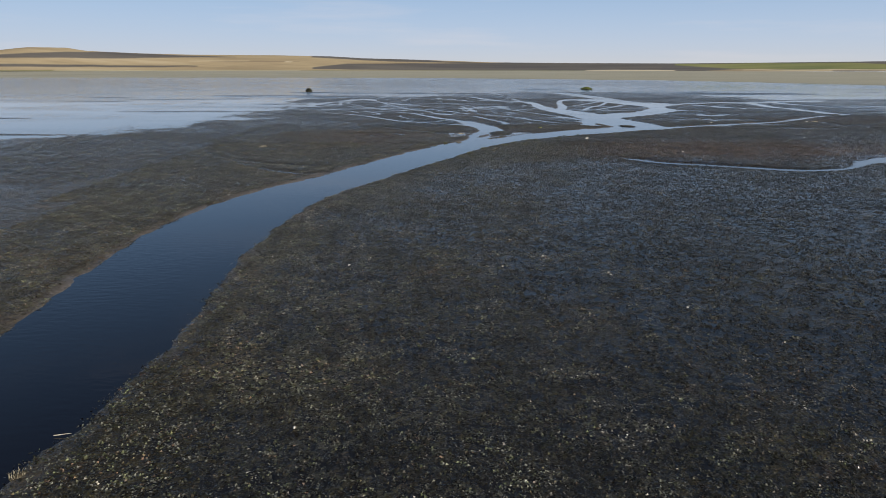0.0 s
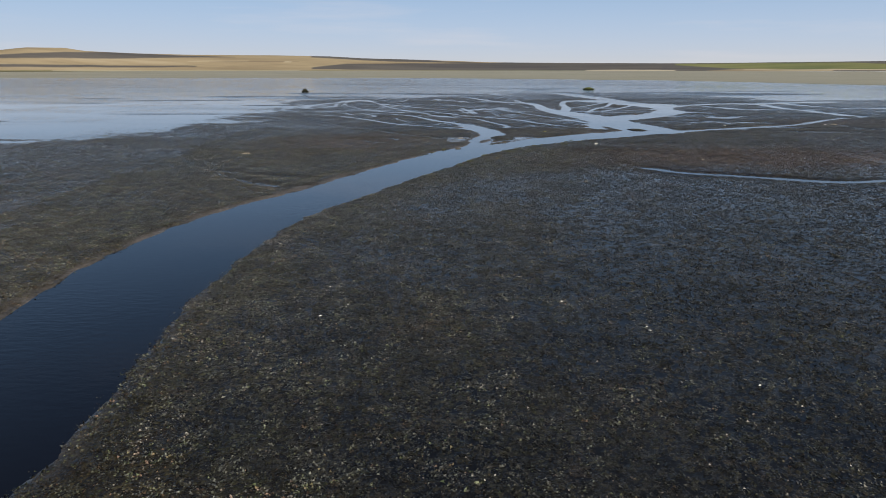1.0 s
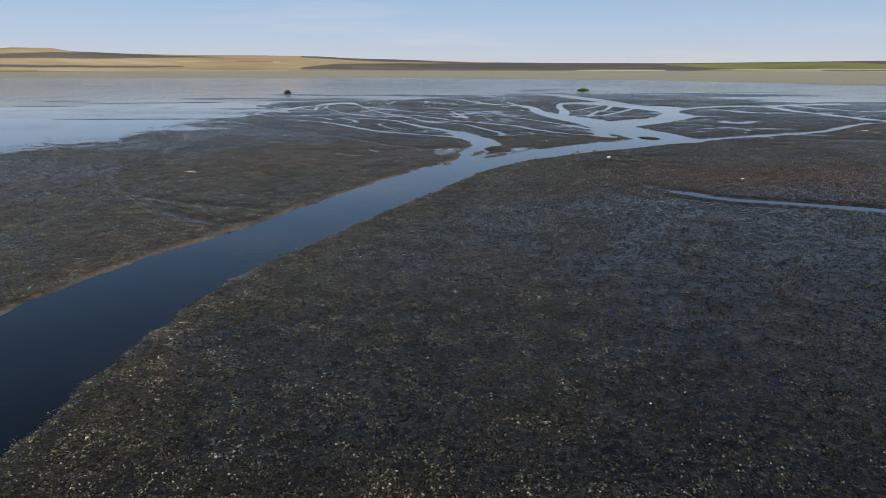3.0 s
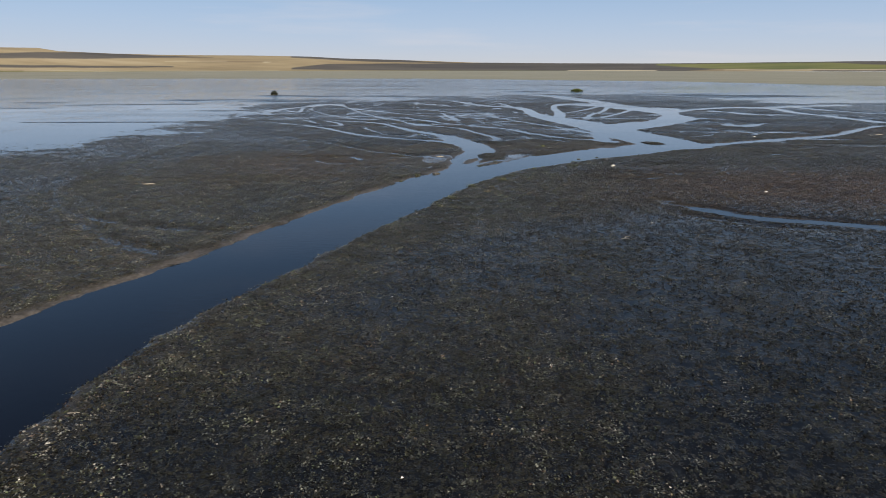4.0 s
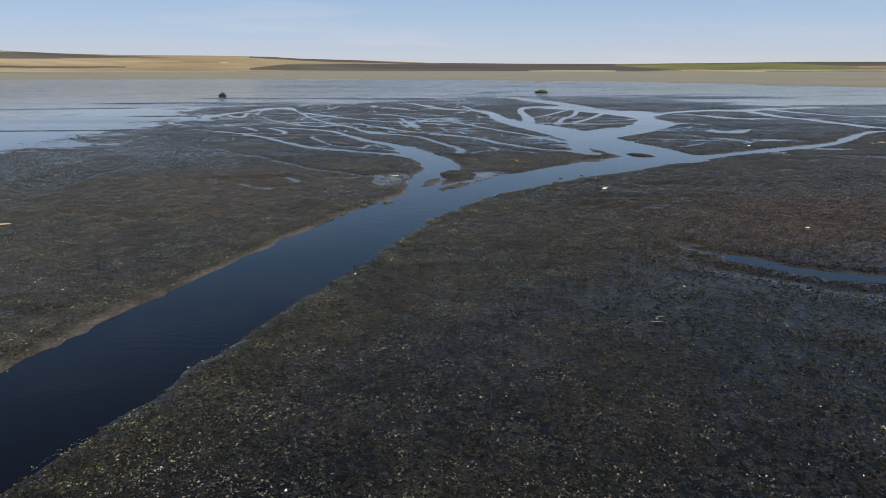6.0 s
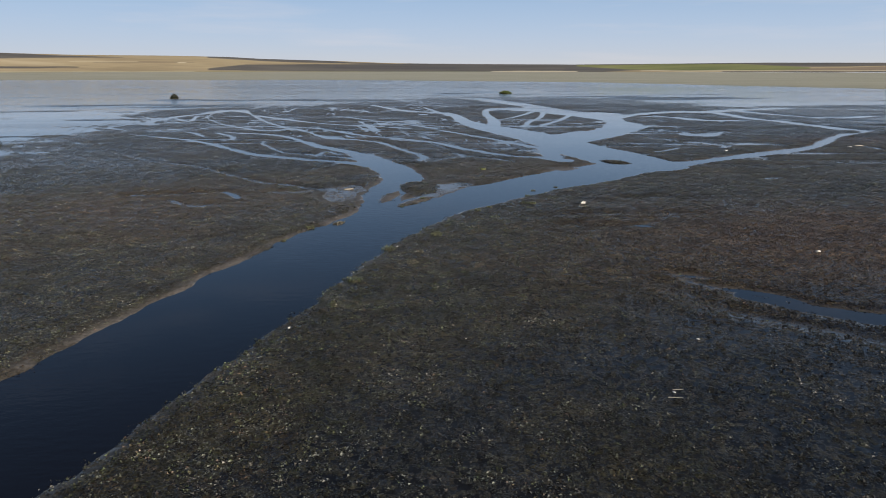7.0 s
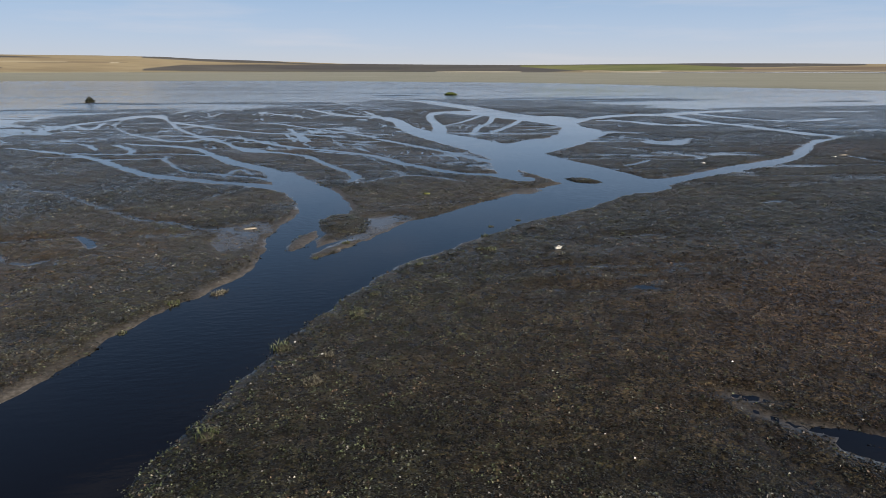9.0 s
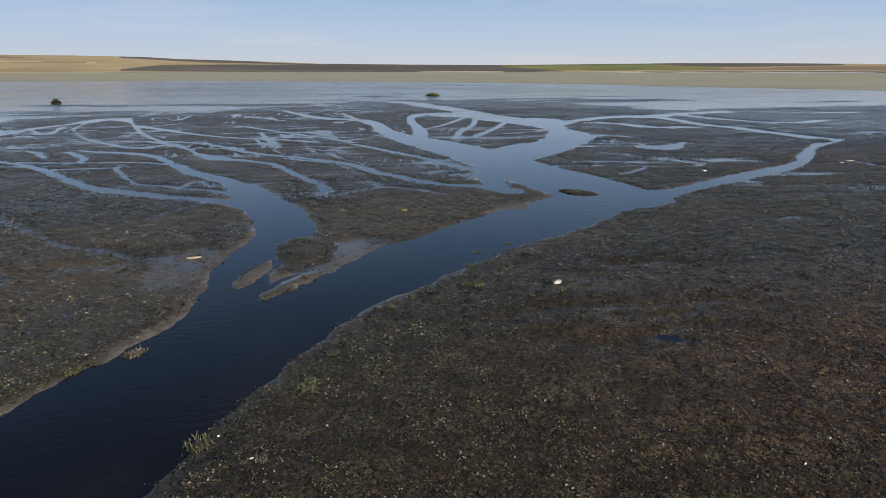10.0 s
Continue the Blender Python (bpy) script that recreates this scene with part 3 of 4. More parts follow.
        h[m] = np.minimum(h[m], 0.016 + np.maximum(s, 0) * 0.10)
        bare[m] = np.maximum(bare[m], np.clip(0.6 - s / 0.5, 0, 1) * np.clip(0.75 + 1.2 * rough_field(xm, ym, 1.3, 191 + k), 0.15, 1))
    silt = np.clip(1.5 - near / 0.7, 0, 1) * (near > -1.5) * np.clip(0.55 + 1.3 * rough_field(x, y, 4, 41), 0, 1)
    silt = np.maximum(silt, 0.4 * bare)
    silt = np.maximum(silt, 0.6 * fan * np.clip(0.45 + 1.5 * rough_field(x * 0.45, y, 4.5, 143, 3), 0, 1))
    creek_x = np.interp(y, CHANNELS[0][:, 1], CHANNELS[0][:, 0])
    creek = to_line(x, y, CHANNELS[0])[0] - 4.1
    west_bank = (x < creek_x) & (y < 124)
    silt = np.where(west_bank, np.maximum(silt, np.clip(1.35 - creek / (0.75 + 0.6 * rough_field(x, y, 7, 44)), 0, 1) * np.clip(0.7 + 1.2 * rough_field(x, y, 2.0, 45), 0, 1)), silt)
    dry_bright = np.clip(dry_bright + np.where((x > creek_x) & (y < 100), 0.4, 0.45) * np.clip(1.5 - creek / 3.5 + 0.6 * rough_field(x, y, 3, 46), 0, 1) * (y < 125), 0, 1)
    # thin wet streaks over the delta
    low = np.clip(1.6 * soft_hill(x, y, 78, 182, 30, 34) + fan + 0.8 * soft_hill(x, y, 150, 200, 60, 40) - 0.12, 0, 1) * (inland > 2) * np.clip((y - 120) / 15, 0, 1)
    streak = np.exp(-(rough_field(x * 0.30 + 0.5 * rough_field(x, y, 16, 63, 2) * 6, y + 0.12 * x, 7.5, 64, 3, 0.55) / 0.085)**2) * np.clip(0.65 + 1.6 * rough_field(x, y, 18, 65, 2), 0, 1) * low
    h = h - np.maximum(h - 0.008, 0) * np.clip(1.3 * streak, 0, 1)
    silt = np.maximum(silt, 0.6 * streak)
    bare = np.maximum(bare, 0.9 * streak)
    left = np.clip((creek_x - x) / 10, 0, 1) * (y < 130)
    # cap rises with y and on the left: grazing brightness painted through the mask
    dry_bright = np.minimum(dry_bright + 0.26 * left, 0.60 + 0.38 * np.clip((y - 118) / 25, 0, 1) + 0.2 * left) * (1 - np.clip(bare, 0, 1))
    for cx, cy, rx, ry, turn, amount in SHELVES:
        g = np.clip(3.2 * soft_hill(x + 0.5 * rough_field(x, y, 1.6, 67), y + 0.9 * rough_field(x, y, 1.6, 68), cx, cy, rx, ry, turn) - 1.0, 0, 1)
        h = h + g * (0.016 + 0.012 * rough_field(x, y, 1.2, 69, 2) - h)
        silt = np.maximum(silt, amount * g)
    for cx, cy, rx, ry, turn, top in ISLANDS:
        g = soft_hill(x + 0.35 * rough_field(x, y, 1.2, 7), y + 0.35 * rough_field(x, y, 1.2, 8), cx, cy, rx * 1.25, ry * 1.25, turn)
        silt = silt * (1 - (g > 0.45) * (top > 0.15))
        dry_bright = np.maximum(dry_bright, np.clip(1.6 * g - 0.4, 0, 0.75) * (top > 0.15))
        h = np.where(g > 0.35, np.maximum(h, (np.minimum(g, 0.8) - 0.42) * 2.4 * top), h)
    edge = 1000 - 250 * np.clip(x / 270, 0, 1) - 400 * np.clip((x - 270) / 130, 0, 1)
    bar = np.clip((y - edge - 0.12 * edge * rough_field(x, y, 500, 13)) / 60, 0, 1) * np.clip((3500 - 0.4 * np.maximum(x - 300, 0) - y) / 150, 0, 1)
    h = h + bar * (0.9 + 9.0 * np.clip((y - 1300) / 1900, 0, 1)**1.4)
    wet = np.clip(np.maximum(1.05 - h / 0.03, (0.50 - 0.9 * dry_bright) * (1 - fan) + 0.55 * np.minimum(pool, 1)), 0, 1)
    wet = np.maximum(np.clip(wet + 0.3 * creek_east, 0, 1), np.clip(0.75 * bare, 0, 1))
    ochre = np.clip(1.3 * soft_hill(x, y, 46, 101, 26, 12) + 0.7 * soft_hill(x, y, 95, 168, 14, 8) + 0.5 * soft_hill(x, y, -14, 122, 12, 14)
                    + 0.3 * dry_bright * rough_field(x, y, 5, 61), 0, 1)
    silt = silt * np.where((x > creek_x) & (y < 115) & (creek < 3), 0.35, 0.85)
    return [v.reshape(shape) for v in (h, silt, wet, ochre, np.clip(bar * 1.5, 0, 1), dry_bright)]


def ground():
    xs = axis((-4500, -300, 500, 15), (-300, -80, 15, 1.2), (-80, -40, 1.2, 0.4), (-40, 60, 0.32, 0.32), (60, 140, 0.4, 0.8), (140, 400, 0.8, 20), (400, 4500, 20, 500))
    ys = axis((-600, 0, 80, 2), (0, 14, 2, 0.4), (14, 150, 0.32, 0.32), (150, 300, 0.4, 0.9), (300, 430, 0.9, 2.5), (430, 1000, 4, 20), (1000, 4600, 20, 120))
    x, y = np.meshgrid(xs, ys)
    h, silt, wet, ochre, flat, dry_bright = terrain(x, y)
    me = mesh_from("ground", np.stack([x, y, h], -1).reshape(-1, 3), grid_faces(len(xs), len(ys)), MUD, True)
    for name, v in (("silt", silt), ("wet", wet), ("ochre", ochre), ("flat", flat), ("dry_bright", dry_bright)):
        put(me, name, v)
    tagged(new("ground", me), "dark wet mudflat with low marsh plants and silty banks", "mudflat", kind="structure")


def water():
    bm = bmesh.new()
    bmesh.ops.create_grid(bm, x_segments=8, y_segments=8, size=4500)
    me = bpy.data.meshes.new("water")
    bm.to_mesh(me)
    bm.free()
    me.materials.append(WATER)
    tagged(new("water", me), "still dark blue shallow lake and creek water", "water", kind="structure")


def hills():
    """Low dry hills on the far side of the lake: fallow, stubble and green fields, and cloud shadows painted into the
    colour of bare soil.
    """
    az = np.radians(axis((-75, -40, 2, 0.3), (-40, 55, 0.2, 0.2), (55, 80, 0.3, 2)))
    line = np.interp(np.degrees(az), [-75, -40, -34, -32.6, -31.3, -28.9, -27.6, -24, -20, -14, -9.4, -6.8, -3, 0, 4, 11, 18.7, 23, 33, 40, 48, 75],
                     [24, 27, 30, 34, 37.5, 37.5, 33, 30, 28.5, 28.5, 27, 24, 22, 20, 17, 15.5, 14.5, 15, 16.5, 15.5, 13, 14])
    dist = np.linspace(3150, 4300, 60)
    a, r = np.meshgrid(az, dist)
    u = np.clip((r - 3150) / 1000, 0, 1)
    rise = u * u * (3 - 2 * u)
    top = np.broadcast_to(line, a.shape) * 4150 * 0.000807
    z = 7.0 + (top - 7.0) * rise + 4 * u * (1 - u) * rough_field(np.degrees(a), r / 90, 3, 5)
    z = np.where(r > 4160, z - (r - 4160) * 0.3, z)
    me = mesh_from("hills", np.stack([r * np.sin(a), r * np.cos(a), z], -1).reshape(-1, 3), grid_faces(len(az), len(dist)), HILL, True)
    d = np.degrees(a)
    e = rise * np.broadcast_to(line, a.shape) + 0.7 * rough_field(d, u * 8, 2.5, 23)

    def band(soft, *knots):
        """A patch of colour between two heights, which change along the hills: knots of bearing, low and high."""
        k = np.array(knots, float)
        low, high = np.interp(d, k[:, 0], k[:, 1]), np.interp(d, k[:, 0], k[:, 2])
        return np.clip(np.minimum(e - low, high - e) / soft + 0.5, 0, 1) * (d > k[0, 0]) * (d < k[-1, 0])

    # dark bands: cloud shadows painted on the slopes, together with dark fields
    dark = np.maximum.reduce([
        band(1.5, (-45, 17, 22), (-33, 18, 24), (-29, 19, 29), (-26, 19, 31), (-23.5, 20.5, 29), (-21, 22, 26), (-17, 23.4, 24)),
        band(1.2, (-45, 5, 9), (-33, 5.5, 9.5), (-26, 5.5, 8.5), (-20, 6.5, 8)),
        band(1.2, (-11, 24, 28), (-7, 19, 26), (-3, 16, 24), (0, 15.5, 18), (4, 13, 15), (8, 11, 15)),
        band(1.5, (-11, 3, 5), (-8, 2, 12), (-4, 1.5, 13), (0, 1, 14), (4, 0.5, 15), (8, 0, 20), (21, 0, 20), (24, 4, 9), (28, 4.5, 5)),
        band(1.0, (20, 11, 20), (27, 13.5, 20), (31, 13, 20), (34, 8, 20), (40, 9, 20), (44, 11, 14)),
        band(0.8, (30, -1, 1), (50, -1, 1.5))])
    green = np.maximum.reduce([band(1.5, (19, 10, 13), (23, 4, 13), (27, 2.5, 14), (31, 2.5, 13.5), (34.5, 3, 9), (36, 5, 7)), 0.6 * band(1.0, (-60, -1, 1.2), (12, -1, 1.2))])
    brown = np.maximum.reduce([0.5 * band(1.0, (-19, 14, 15), (-15, 14.5, 17), (-12, 15, 16)), 0.6 * band(1.5, (-1, 6, 12), (3, 5, 12), (9, 4, 9)), 0.8 * band(1.2, (18, 3, 8), (24, 3, 11), (29, 3, 5)),
                               0.7 * band(1.0, (34, 1, 4), (42, 2, 9), (50, 1, 8))])
    pale = np.maximum.reduce([band(0.8, (12, -1, 1.8), (14, -1, 2.2), (19, -1, 1.6)), 0.6 * band(0.7, (24, 1.2, 2.4), (40, 1.2, 2.6), (48, 1, 2)), 0.5 * band(0.6, (-30, 0.4, 1.5), (-12, 0.4, 1.5)),
                              band(0.5, (-13.2, 14.5, 15.8), (-12.6, 14.5, 15.8)), 0.5 * band(0.6, (-20.5, 15, 16), (-16, 16, 17))])
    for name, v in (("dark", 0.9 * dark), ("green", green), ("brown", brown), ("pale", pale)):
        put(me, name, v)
    tagged(new("backdrop_hills", me), "low golden steppe hills with dark fields and painted cloud shadows beyond the lake", "hills", kind="structure")


def marsh_plants():
    """Low clumps of leaves all over the mud, each a few short spreading blades."""
    rng = np.random.default_rng(4)

    def sow(x0, x1, y0, y1, density, size):
        n = int((x1 - x0) * (y1 - y0) * density)
        x, y = rng.uniform(x0, x1, n), rng.uniform(y0, y1, n)
        inside = np.abs(x - 0.06 * y) < 6 + 0.78 * y
        x, y, n = x[inside], y[inside], int(inside.sum())
        h, silt, wet, ochre, flat, dry_bright = terrain(x, y)
        thick = np.clip(0.82 + 0.15 * dry_bright - 0.28 * wet + 0.3 * rough_field(x, y, 7, 15) + 0.9 * rough_field(x, y, 0.45 * size / 0.62, 16, 2), 0.03, 1)
        keep = (h > (-0.07 if size < 0.9 else -0.03) + 0.03 * rng.standard_normal(n)) & (rng.random(n) > 1.25 * silt) & (rng.random(n) < thick)
        return x[keep], y[keep], h[keep], np.full(keep.sum(), size), ochre[keep], dry_bright[keep], wet[keep]

    parts = [sow(-34, 46, 13, 60, 78, 0.60), sow(-38, 58, 60, 112, 64, 0.60), sow(-40, 62, 112, 150, 18, 0.95), sow(58, 80, 60, 112, 14, 1.1), sow(62, 130, 112, 200, 7, 1.4),
             sow(-70, -38, 70, 150, 7, 1.4), sow(-60, 62, 150, 205, 7, 1.3), sow(-60, 130, 205, 300, 2.5, 1.5)]
    x, y, h, size, red, dry_bright, wet = (np.concatenate(v) for v in zip(*parts))
    n, k = len(x), 3
    ang = rng.uniform(0, 2 * np.pi, (n, k))
    off = size[:, None] * 0.16 * np.sqrt(rng.random((n, k)))
    dirn = rng.uniform(0, 2 * np.pi, (n, k))
    wide = size[:, None] * rng.uniform(0.06, 0.14, (n, k))
    tall = np.minimum(size, 0.7)[:, None] * rng.uniform(0.03, 0.105, (n, 1)) * rng.uniform(0.5, 1.2, (n, k))
    lean = size[:, None] * rng.uniform(0.06, 0.20, (n, k))
    c, s = np.cos(ang), np.sin(ang)
    z0 = np.maximum(h, -0.01)[:, None] - 0.015 + 0 * c
    ox, oy = x[:, None] + off * np.cos(dirn), y[:, None] + off * np.sin(dirn)
    left = np.stack([ox - wide * s, oy + wide * c, z0], -1)
    right = np.stack([ox + wide * s, oy - wide * c, z0], -1)
    tip = np.stack([ox + lean * c, oy + lean * s, z0 + tall], -1)
    verts = np.stack([left, right, tip], 2).reshape(-1, 3)
    faces = np.arange(len(verts)).reshape(-1, 3)
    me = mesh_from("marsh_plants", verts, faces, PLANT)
    hue = np.clip(0.5 + 0.45 * rough_field(x, y, 2.2, 33, 3) + rng.normal(0, 0.22, n), 0, 0.93)
    hue = np.where(rng.random(n) < 0.65 * (1 - dry_bright), rng.uniform(0.0, 0.30, n), hue)
    bank = x - np.interp(y, CHANNELS[0][:, 1], CHANNELS[0][:, 0]) - 4
    lush = np.clip(1 - bank / 11, 0, 1) * (bank > 0) * np.clip((y - 78) / 10, 0, 1) + soft_hill(x, y, 13, 103, 12, 12) + soft_hill(x, y, 11.3, 129.2, 3, 4)
    hue = np.where(rng.random(n) < 0.55 * np.clip(lush, 0, 1), rng.uniform(0.50, 0.66, n), hue)
    pale = np.clip(rough_field(x, y, 3.2, 43, 3) - 0.15, 0, 1)
    hue = np.where(rng.random(n) < 0.8 * pale, 0.93 + 0.02 * rng.standard_normal(n), hue)
    hue = np.where(rng.random(n) < 0.9 * red, 0.78 + 0.05 * rng.standard_normal(n), hue) + 0.065 * (rng.random(n) < 0.004)
    put(me, "kind", np.repeat(hue, 3 * k))
    # tone by clump, lower where wet, around (27, 94) and right of x = 8
    put(me, "clump", np.repeat(np.clip(0.5 + 0.9 * rough_field(x, y, 1.0, 143, 2) - 0.3 * np.maximum(wet - 0.2, 0) + 0.05 * dry_bright - 0.24 * soft_hill(x, y, 27, 94, 17, 19) - 0.10 * np.clip((x - 8) / 10, 0, 1) * (y < 90), 0, 1), 3 * k))
    # 0 at the foot, 1 at the tip, for the painted foot shade
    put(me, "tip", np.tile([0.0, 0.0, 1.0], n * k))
    tagged(new("marsh_plants", me), "low olive and rust-brown salt marsh plants on wet mud", "marsh plants", kind="stuff")


water()
ground()
hills()
marsh_plants()


# ---------------------------------------------------------------- things on the mud and in the lake
def part(name, bm, material, parent, label=""):
    """Links a bmesh as one mesh object under its thing."""
    me = bpy.data.meshes.new(name)
    bm.to_mesh(me)
    bm.free()
    me.materials.append(material)
    ob = new(name, me)
    ob.parent = parent
    if label:
        tagged(ob, label)
    return ob


def thing(name, x, y, turn, label, category, group="", sink=0.0):
    ob = new(name)
    z = float(terrain(np.array([x]), np.array([y]))[0][0])
    ob.matrix_world = pose(x, y, max(z, 0.0) - sink, 0, 0, turn)
    return tagged(ob, label, category, group)


def simple_material(name, dark, light, scale, roughness, specular=0.4):
    m = Mat(name, roughness, specular)
    m.colour(m.ramp(m.noise(scale, 4, 0.65), (0.35, dark), (0.65, light)))
    m.bump(m.noise(scale * 2.5, 3), 0.01, 0.6)
    return m.m


def blade_material(name, *colours):
    m = Mat(name, 0.5, 0.4)
    g = m.node("NewGeometry")
    n = len(colours) - 1
    m.colour(m.ramp(g.outputs["Random Per Island"], *[(k / n, c) for k, c in enumerate(colours)]))
    return m.m


GRASS = blade_material("green_blades", (0.030, 0.042, 0.016), (0.060, 0.078, 0.028), (0.095, 0.110, 0.050), (0.15, 0.15, 0.10))
STRAW = blade_material("straw_blades", (0.07, 0.066, 0.042), (0.13, 0.12, 0.085), (0.21, 0.195, 0.15))
REED = blade_material("reed_blades", (0.055, 0.075, 0.016), (0.095, 0.125, 0.028), (0.14, 0.17, 0.045))
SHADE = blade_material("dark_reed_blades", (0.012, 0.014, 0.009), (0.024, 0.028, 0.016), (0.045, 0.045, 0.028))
ROOT = simple_material("root_mud", (0.018, 0.015, 0.010), (0.060, 0.050, 0.032), 9.0, 0.7)
WOOD = simple_material("bleached_wood", (0.22, 0.19, 0.15), (0.42, 0.38, 0.31), 14.0, 0.8)
WHITE = simple_material("weathered_white_plastic", (0.40, 0.39, 0.36), (0.58, 0.57, 0.53), 6.0, 0.45)
SHELL = simple_material("bleached_shell", (0.50, 0.48, 0.44), (0.76, 0.74, 0.69), 12.0, 0.6)
ALGAE = simple_material("bright_algae", (0.050, 0.060, 0.016), (0.15, 0.16, 0.045), 11.0, 0.6)


def blades(rng, count, spread, height, width, lean=0.5):
    """Thin bent blades that spring from one clump."""
    bm = bmesh.new()
    for _ in range(count):
        a, d = rng.uniform(0, 2 * math.pi), spread * math.sqrt(rng.random())
        x, y, t = d * math.cos(a), d * math.sin(a), height * rng.uniform(0.45, 1.0)
        b, o = rng.uniform(0, 2 * math.pi), lean * t * rng.uniform(0.2, 1.0)
        dx, dy, w = math.cos(b), math.sin(b), width * rng.uniform(0.6, 1.2)
        rows = []
        for s, k in ((0, 1.0), (0.4, 0.9), (0.75, 0.6)):
            cx, cy, cz = x + dx * o * s * s, y + dy * o * s * s, t * s * (1 - 0.2 * s) - 0.03
            rows.append((bm.verts.new((cx - dy * w * k, cy + dx * w * k, cz)), bm.verts.new((cx + dy * w * k, cy - dx * w * k, cz))))
        tip = bm.verts.new((x + dx * o, y + dy * o, t * 0.8))
        for (p, q), (u, v) in zip(rows, rows[1:]):
            bm.faces.new((p, q, v, u))
        bm.faces.new((rows[-1][0], rows[-1][1], tip))
    return bm


def clod(rng, rx, ry, rz, jag=0.22, level=2):
    """A rough low lump."""
    bm = bmesh.new()
    bmesh.ops.create_icosphere(bm, subdivisions=level, radius=1)
    seed = rng.uniform(0, 50)
    for v in bm.verts:
        k = 1 + jag * noise.noise(v.co * 2.1 + Vector((seed, 0, 0)))
        v.co = Vector((v.co.x * rx * k, v.co.y * ry * k, max(v.co.z, -0.4) * rz * k))
    for f in bm.faces:
        f.smooth = True
    return bm


def grass_tuft(x, y, size, material, label, seed):
    rng = random.Random(seed)
    t = thing("grass_tuft", x, y, rng.uniform(0, 360), label, "grass tuft", "grass tufts along the creek")
    part("root_clump", clod(rng, 0.30 * size, 0.26 * size, 0.07 * size), ROOT, t, "dark muddy root clump")
    part("leaf_clump", blades(rng, int(46 + 34 * size), 0.40 * size, 0.27 * size, 0.012 + 0.003 * size, 0.9), material, t)


TUFTS = [(6.4, 104.1, 1.4), (10.2, 107.2, 1.0), (20.8, 118.2, 1.1), (20.2, 118.4, 0.8), (10.9, 122.6, 0.9), (8.5, 119.2, 0.6), (0.4, 111.5, 1.1),
         (23.1, 125.7, 0.7), (26.1, 127.5, 0.6), (15.1, 115.6, 0.8), (11.5, 110.3, 0.8), (2.7, 92.6, 0.7), (3.9, 96.5, 1.1), 
         (10.4, 107.8, 0.7), (-1.4, 107.6, 0.7), (21.6, 122.4, 0.9), (16.5, 116.9, 0.7)]
for i, (x, y, size) in enumerate(TUFTS):
    grass_tuft(x, y, size, GRASS, "fresh green and yellowish grass tuft at the creek's edge", 100 + i)
for i, (x, y, size) in enumerate([(2.6, 112.8, 1.1), (2.9, 113.2, 0.8), (-13.0, 17.5, 0.8), (7.7, 99.8, 1.0), (8.5, 102.4, 0.7)]):
    grass_tuft(x, y, size, STRAW, "pale straw-coloured grass tuft bending over the bank", 200 + i)


def reed_bed(x, y, rx, ry, height, material, label, seed):
    rng = random.Random(seed)
    t = thing("reed_bed", x, y, 0, label, "reeds", sink=0.05)
    part("mud_base", clod(rng, rx * 1.05, ry * 1.05, 0.35), ROOT, t, "dark mud base")
    bm = blades(rng, 900, 1.0, height, 0.05, 0.35)
    for v in bm.verts:
        v.co.z *= 1 - 0.62 * min(1.0, v.co.x**2 + v.co.y**2)
        v.co.x, v.co.y = v.co.x * rx, v.co.y * ry
    part("reeds", bm, material, t)


reed_bed(92.5, 434, 3.4, 3.0, 2.3, REED, "oval bed of bright green reeds standing in the lake", 31)
reed_bed(-77.5, 388, 1.7, 1.6, 3.2, SHADE, "dark clump of dead reeds standing in the lake", 32)


def container(x, y, turn):
    """A white plastic canister on its side."""
    t = thing("container", x, y, turn, "white weathered plastic container lying among the marsh plants", "container", sink=-0.10)
    bm = bmesh.new()
    bmesh.ops.create_cube(bm, size=1)
    bmesh.ops.scale(bm, vec=(0.50, 0.24, 0.16), verts=bm.verts)
    bmesh.ops.bevel(bm, geom=bm.edges, offset=0.05, segments=3, affect="EDGES")
    part("body", bm, WHITE, t)
    bm = bmesh.new()
    bmesh.ops.create_cone(bm, cap_ends=True, segments=14, radius1=0.045, radius2=0.04, depth=0.09, matrix=pose(0.33, 0.06, 0.05, 0, 90, 0))
    part("neck", bm, WHITE, t)
    bm = bmesh.new()
    for k in range(9):
        a = math.pi * k / 8
        bmesh.ops.create_cube(bm, size=0.05, matrix=pose(0.06 + 0.10 * math.cos(a), 0, 0.10 + 0.045 * math.sin(a)))
    part("handle", bm, WHITE, t)


container(25.5, 117.1, 8)


def scrap(x, y, rx, ry, turn, seed, name="shell", label="small bleached white shell on the dark mud", material=SHELL):
    rng = random.Random(seed)
    t = new(name)
    z = float(terrain(np.array([x]), np.array([y]))[0][0])
    bm = clod(rng, rx, ry, 0.35 * min(rx, ry) + 0.02, 0.3)
    me = bpy.data.meshes.new(name)
    bm.to_mesh(me)
    bm.free()
    me.materials.append(material)
    bpy.data.objects.remove(t)
    t = new(name, me)
    t.matrix_world = pose(x, y, max(z, 0) + 0.03, 0, 0, turn)
    tagged(t, label, name.replace("_", " "), "pale scraps on the mud")


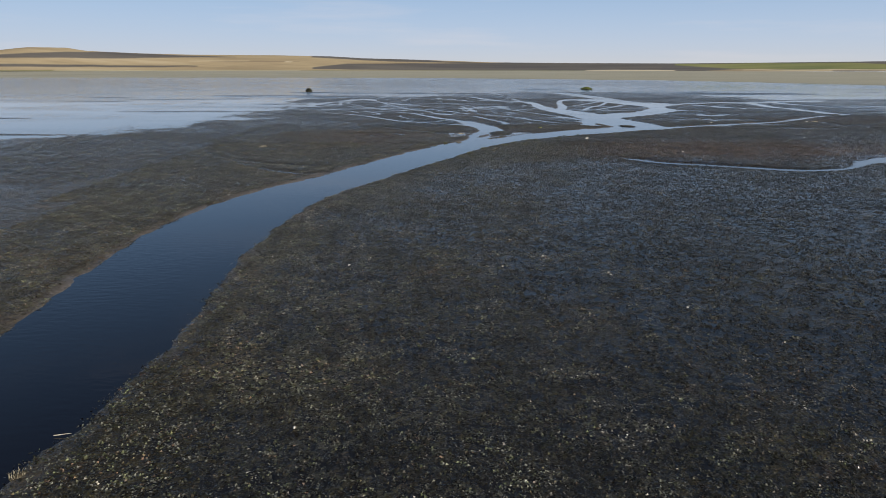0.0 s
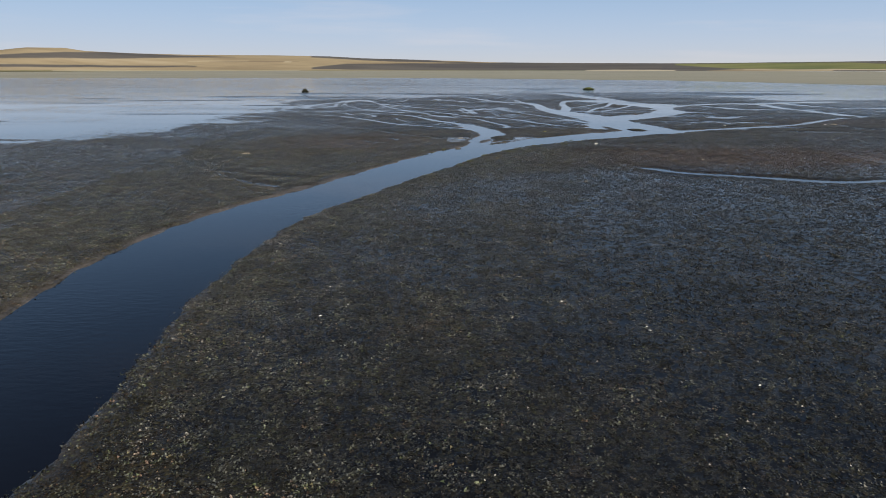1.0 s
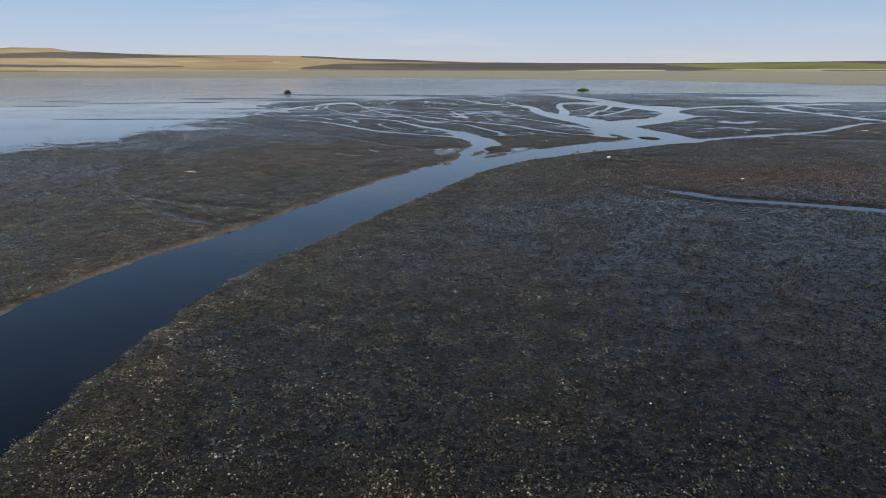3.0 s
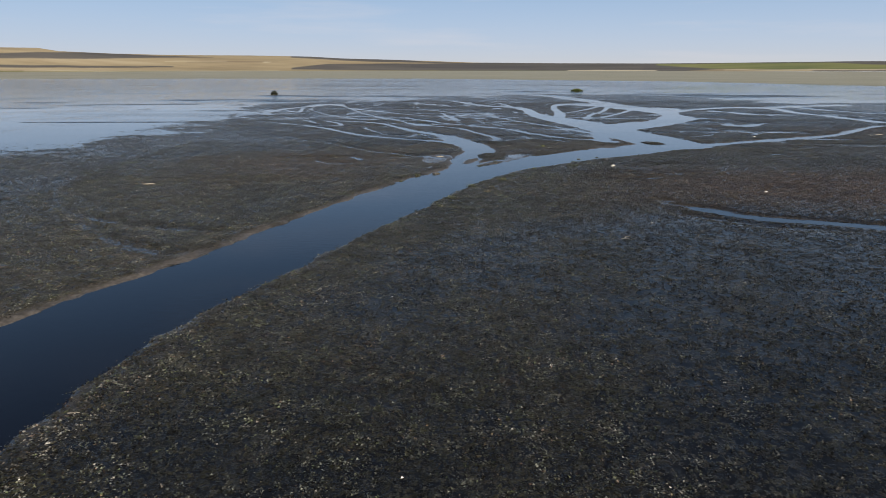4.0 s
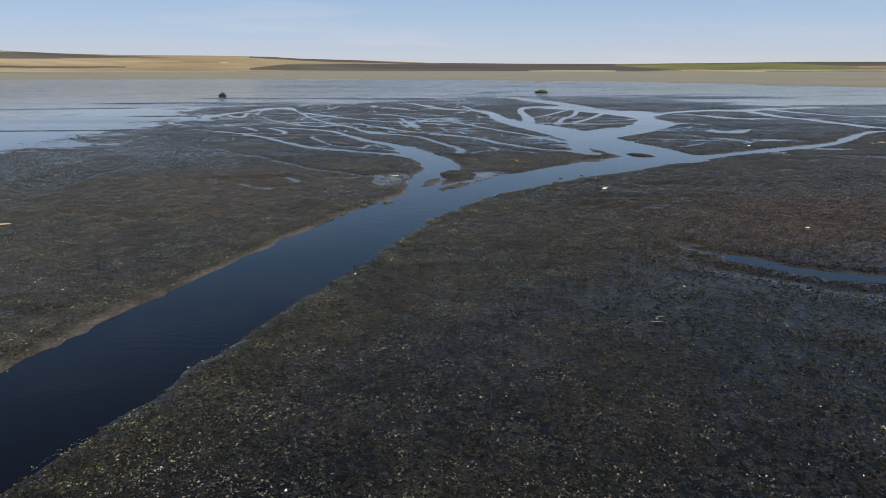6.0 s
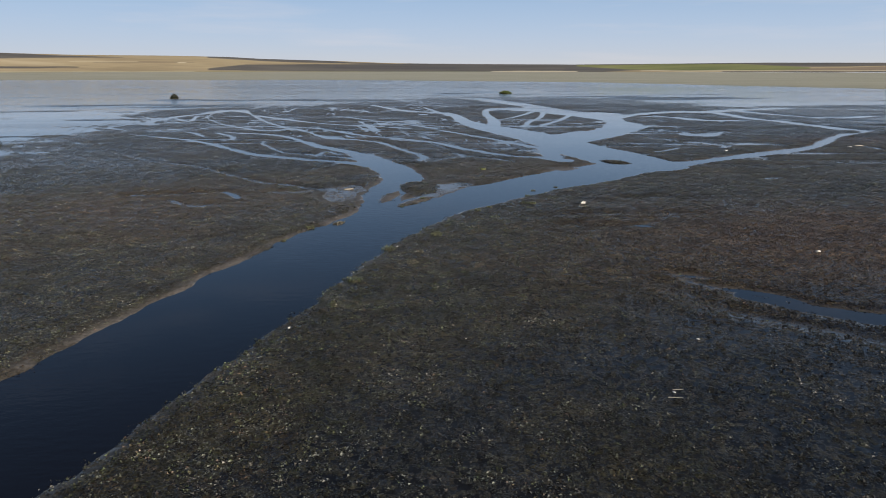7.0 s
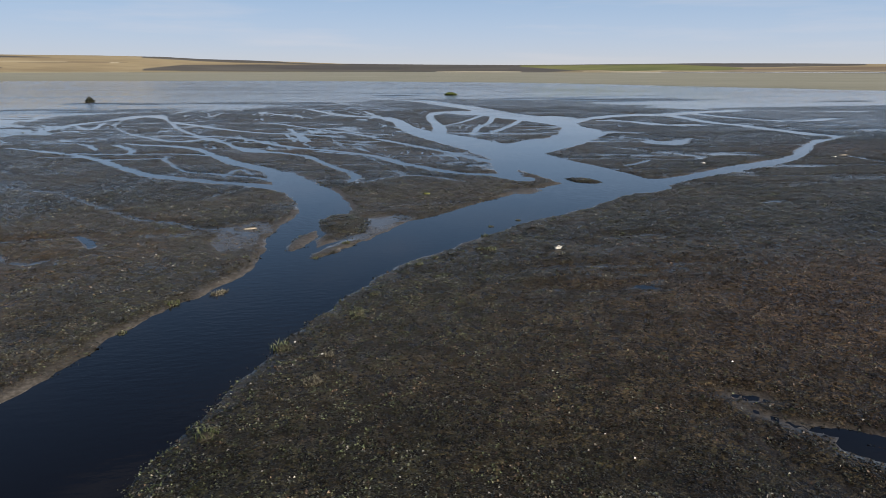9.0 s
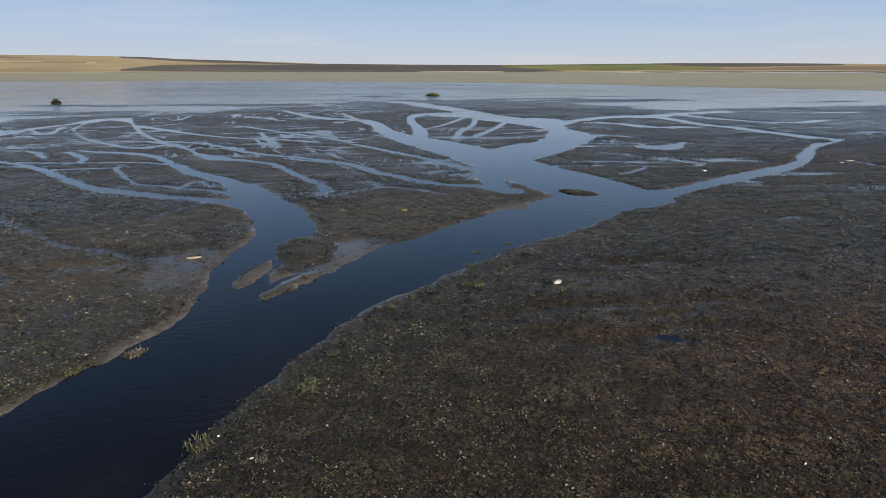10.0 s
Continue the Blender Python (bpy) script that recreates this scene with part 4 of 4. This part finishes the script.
for i, (x, y, rx, ry) in enumerate([(36.0, 98.6, 0.20, 0.13), (7.0, 104.4, 0.06, 0.05), (0.6, 89.5, 0.10, 0.06), (86.4, 157.9, 0.4, 0.3), (62.9, 155.7, 0.32, 0.2), (12.7, 31.9, 0.07, 0.04), (10.1, 38.0, 0.08, 0.04), (-5.1, 20.0, 0.09, 0.04), (10.1, 37.5, 0.07, 0.04), (6.6, 41.5, 0.08, 0.04), (-5.9, 39.3, 0.09, 0.04), (-0.5, 67.8, 0.07, 0.04), (16.2, 80.5, 0.08, 0.04), (19.8, 85.3, 0.09, 0.04), (8.2, 102.5, 0.07, 0.04)]):
    scrap(x, y, rx, ry, 40 * i, 300 + i)
scrap(88.8, 158.8, 0.9, 0.22, 5, 311, "driftwood", "long bleached piece of driftwood lying on the bank", WOOD)
scrap(3.5, 129.2, 0.6, 0.18, 8, 312, "driftwood", "long bleached piece of driftwood lying on the bank", WOOD)
scrap(-28.9, 105.6, 0.7, 0.16, 10, 313, "driftwood", "pale bleached lump of driftwood on the mudflat", WOOD)
scrap(20.6, 140.9, 0.42, 0.34, 0, 314, "algae_patch", "bright yellow-green patch of algae on the mud", ALGAE)


def stick(x, y, length, turn, seed, twigs=2):
    """A thin bleached branch with a few twigs."""
    rng = random.Random(seed)
    t = thing("branch", x, y, turn, "thin bleached dead branch lying on the bank", "branch", "dead branches", sink=-0.05)

    def rod(p, q, r0, r1):
        bm = bmesh.new()
        d = Vector(q) - Vector(p)
        m = Matrix.Translation((Vector(p) + Vector(q)) / 2) @ d.to_track_quat("Z", "Y").to_matrix().to_4x4()
        bmesh.ops.create_cone(bm, cap_ends=True, segments=7, radius1=r0, radius2=r1, depth=d.length, matrix=m)
        return bm

    part("stem", rod((-length / 2, 0, 0), (length / 2, 0, 0.06), 0.02, 0.010), WOOD, t)
    for k in range(twigs):
        u = length * (0.1 + 0.25 * k)
        part("twig", rod((u, 0, 0.04), (u + 0.3 * length, rng.choice((-1, 1)) * 0.22 * length, 0.04 + 0.25 * length), 0.016, 0.006), WOOD, t)


for i, (x, y, length, turn) in enumerate([(16.0, 80.0, 0.55, -25), (-12.9, 19.7, 0.6, 5), (-11.4, 55.4, 0.5, -10), (16.4, 80.6, 0.4, -20)]):
    stick(x, y, length, turn, 400 + i, 2 if length > 0.6 else 0)
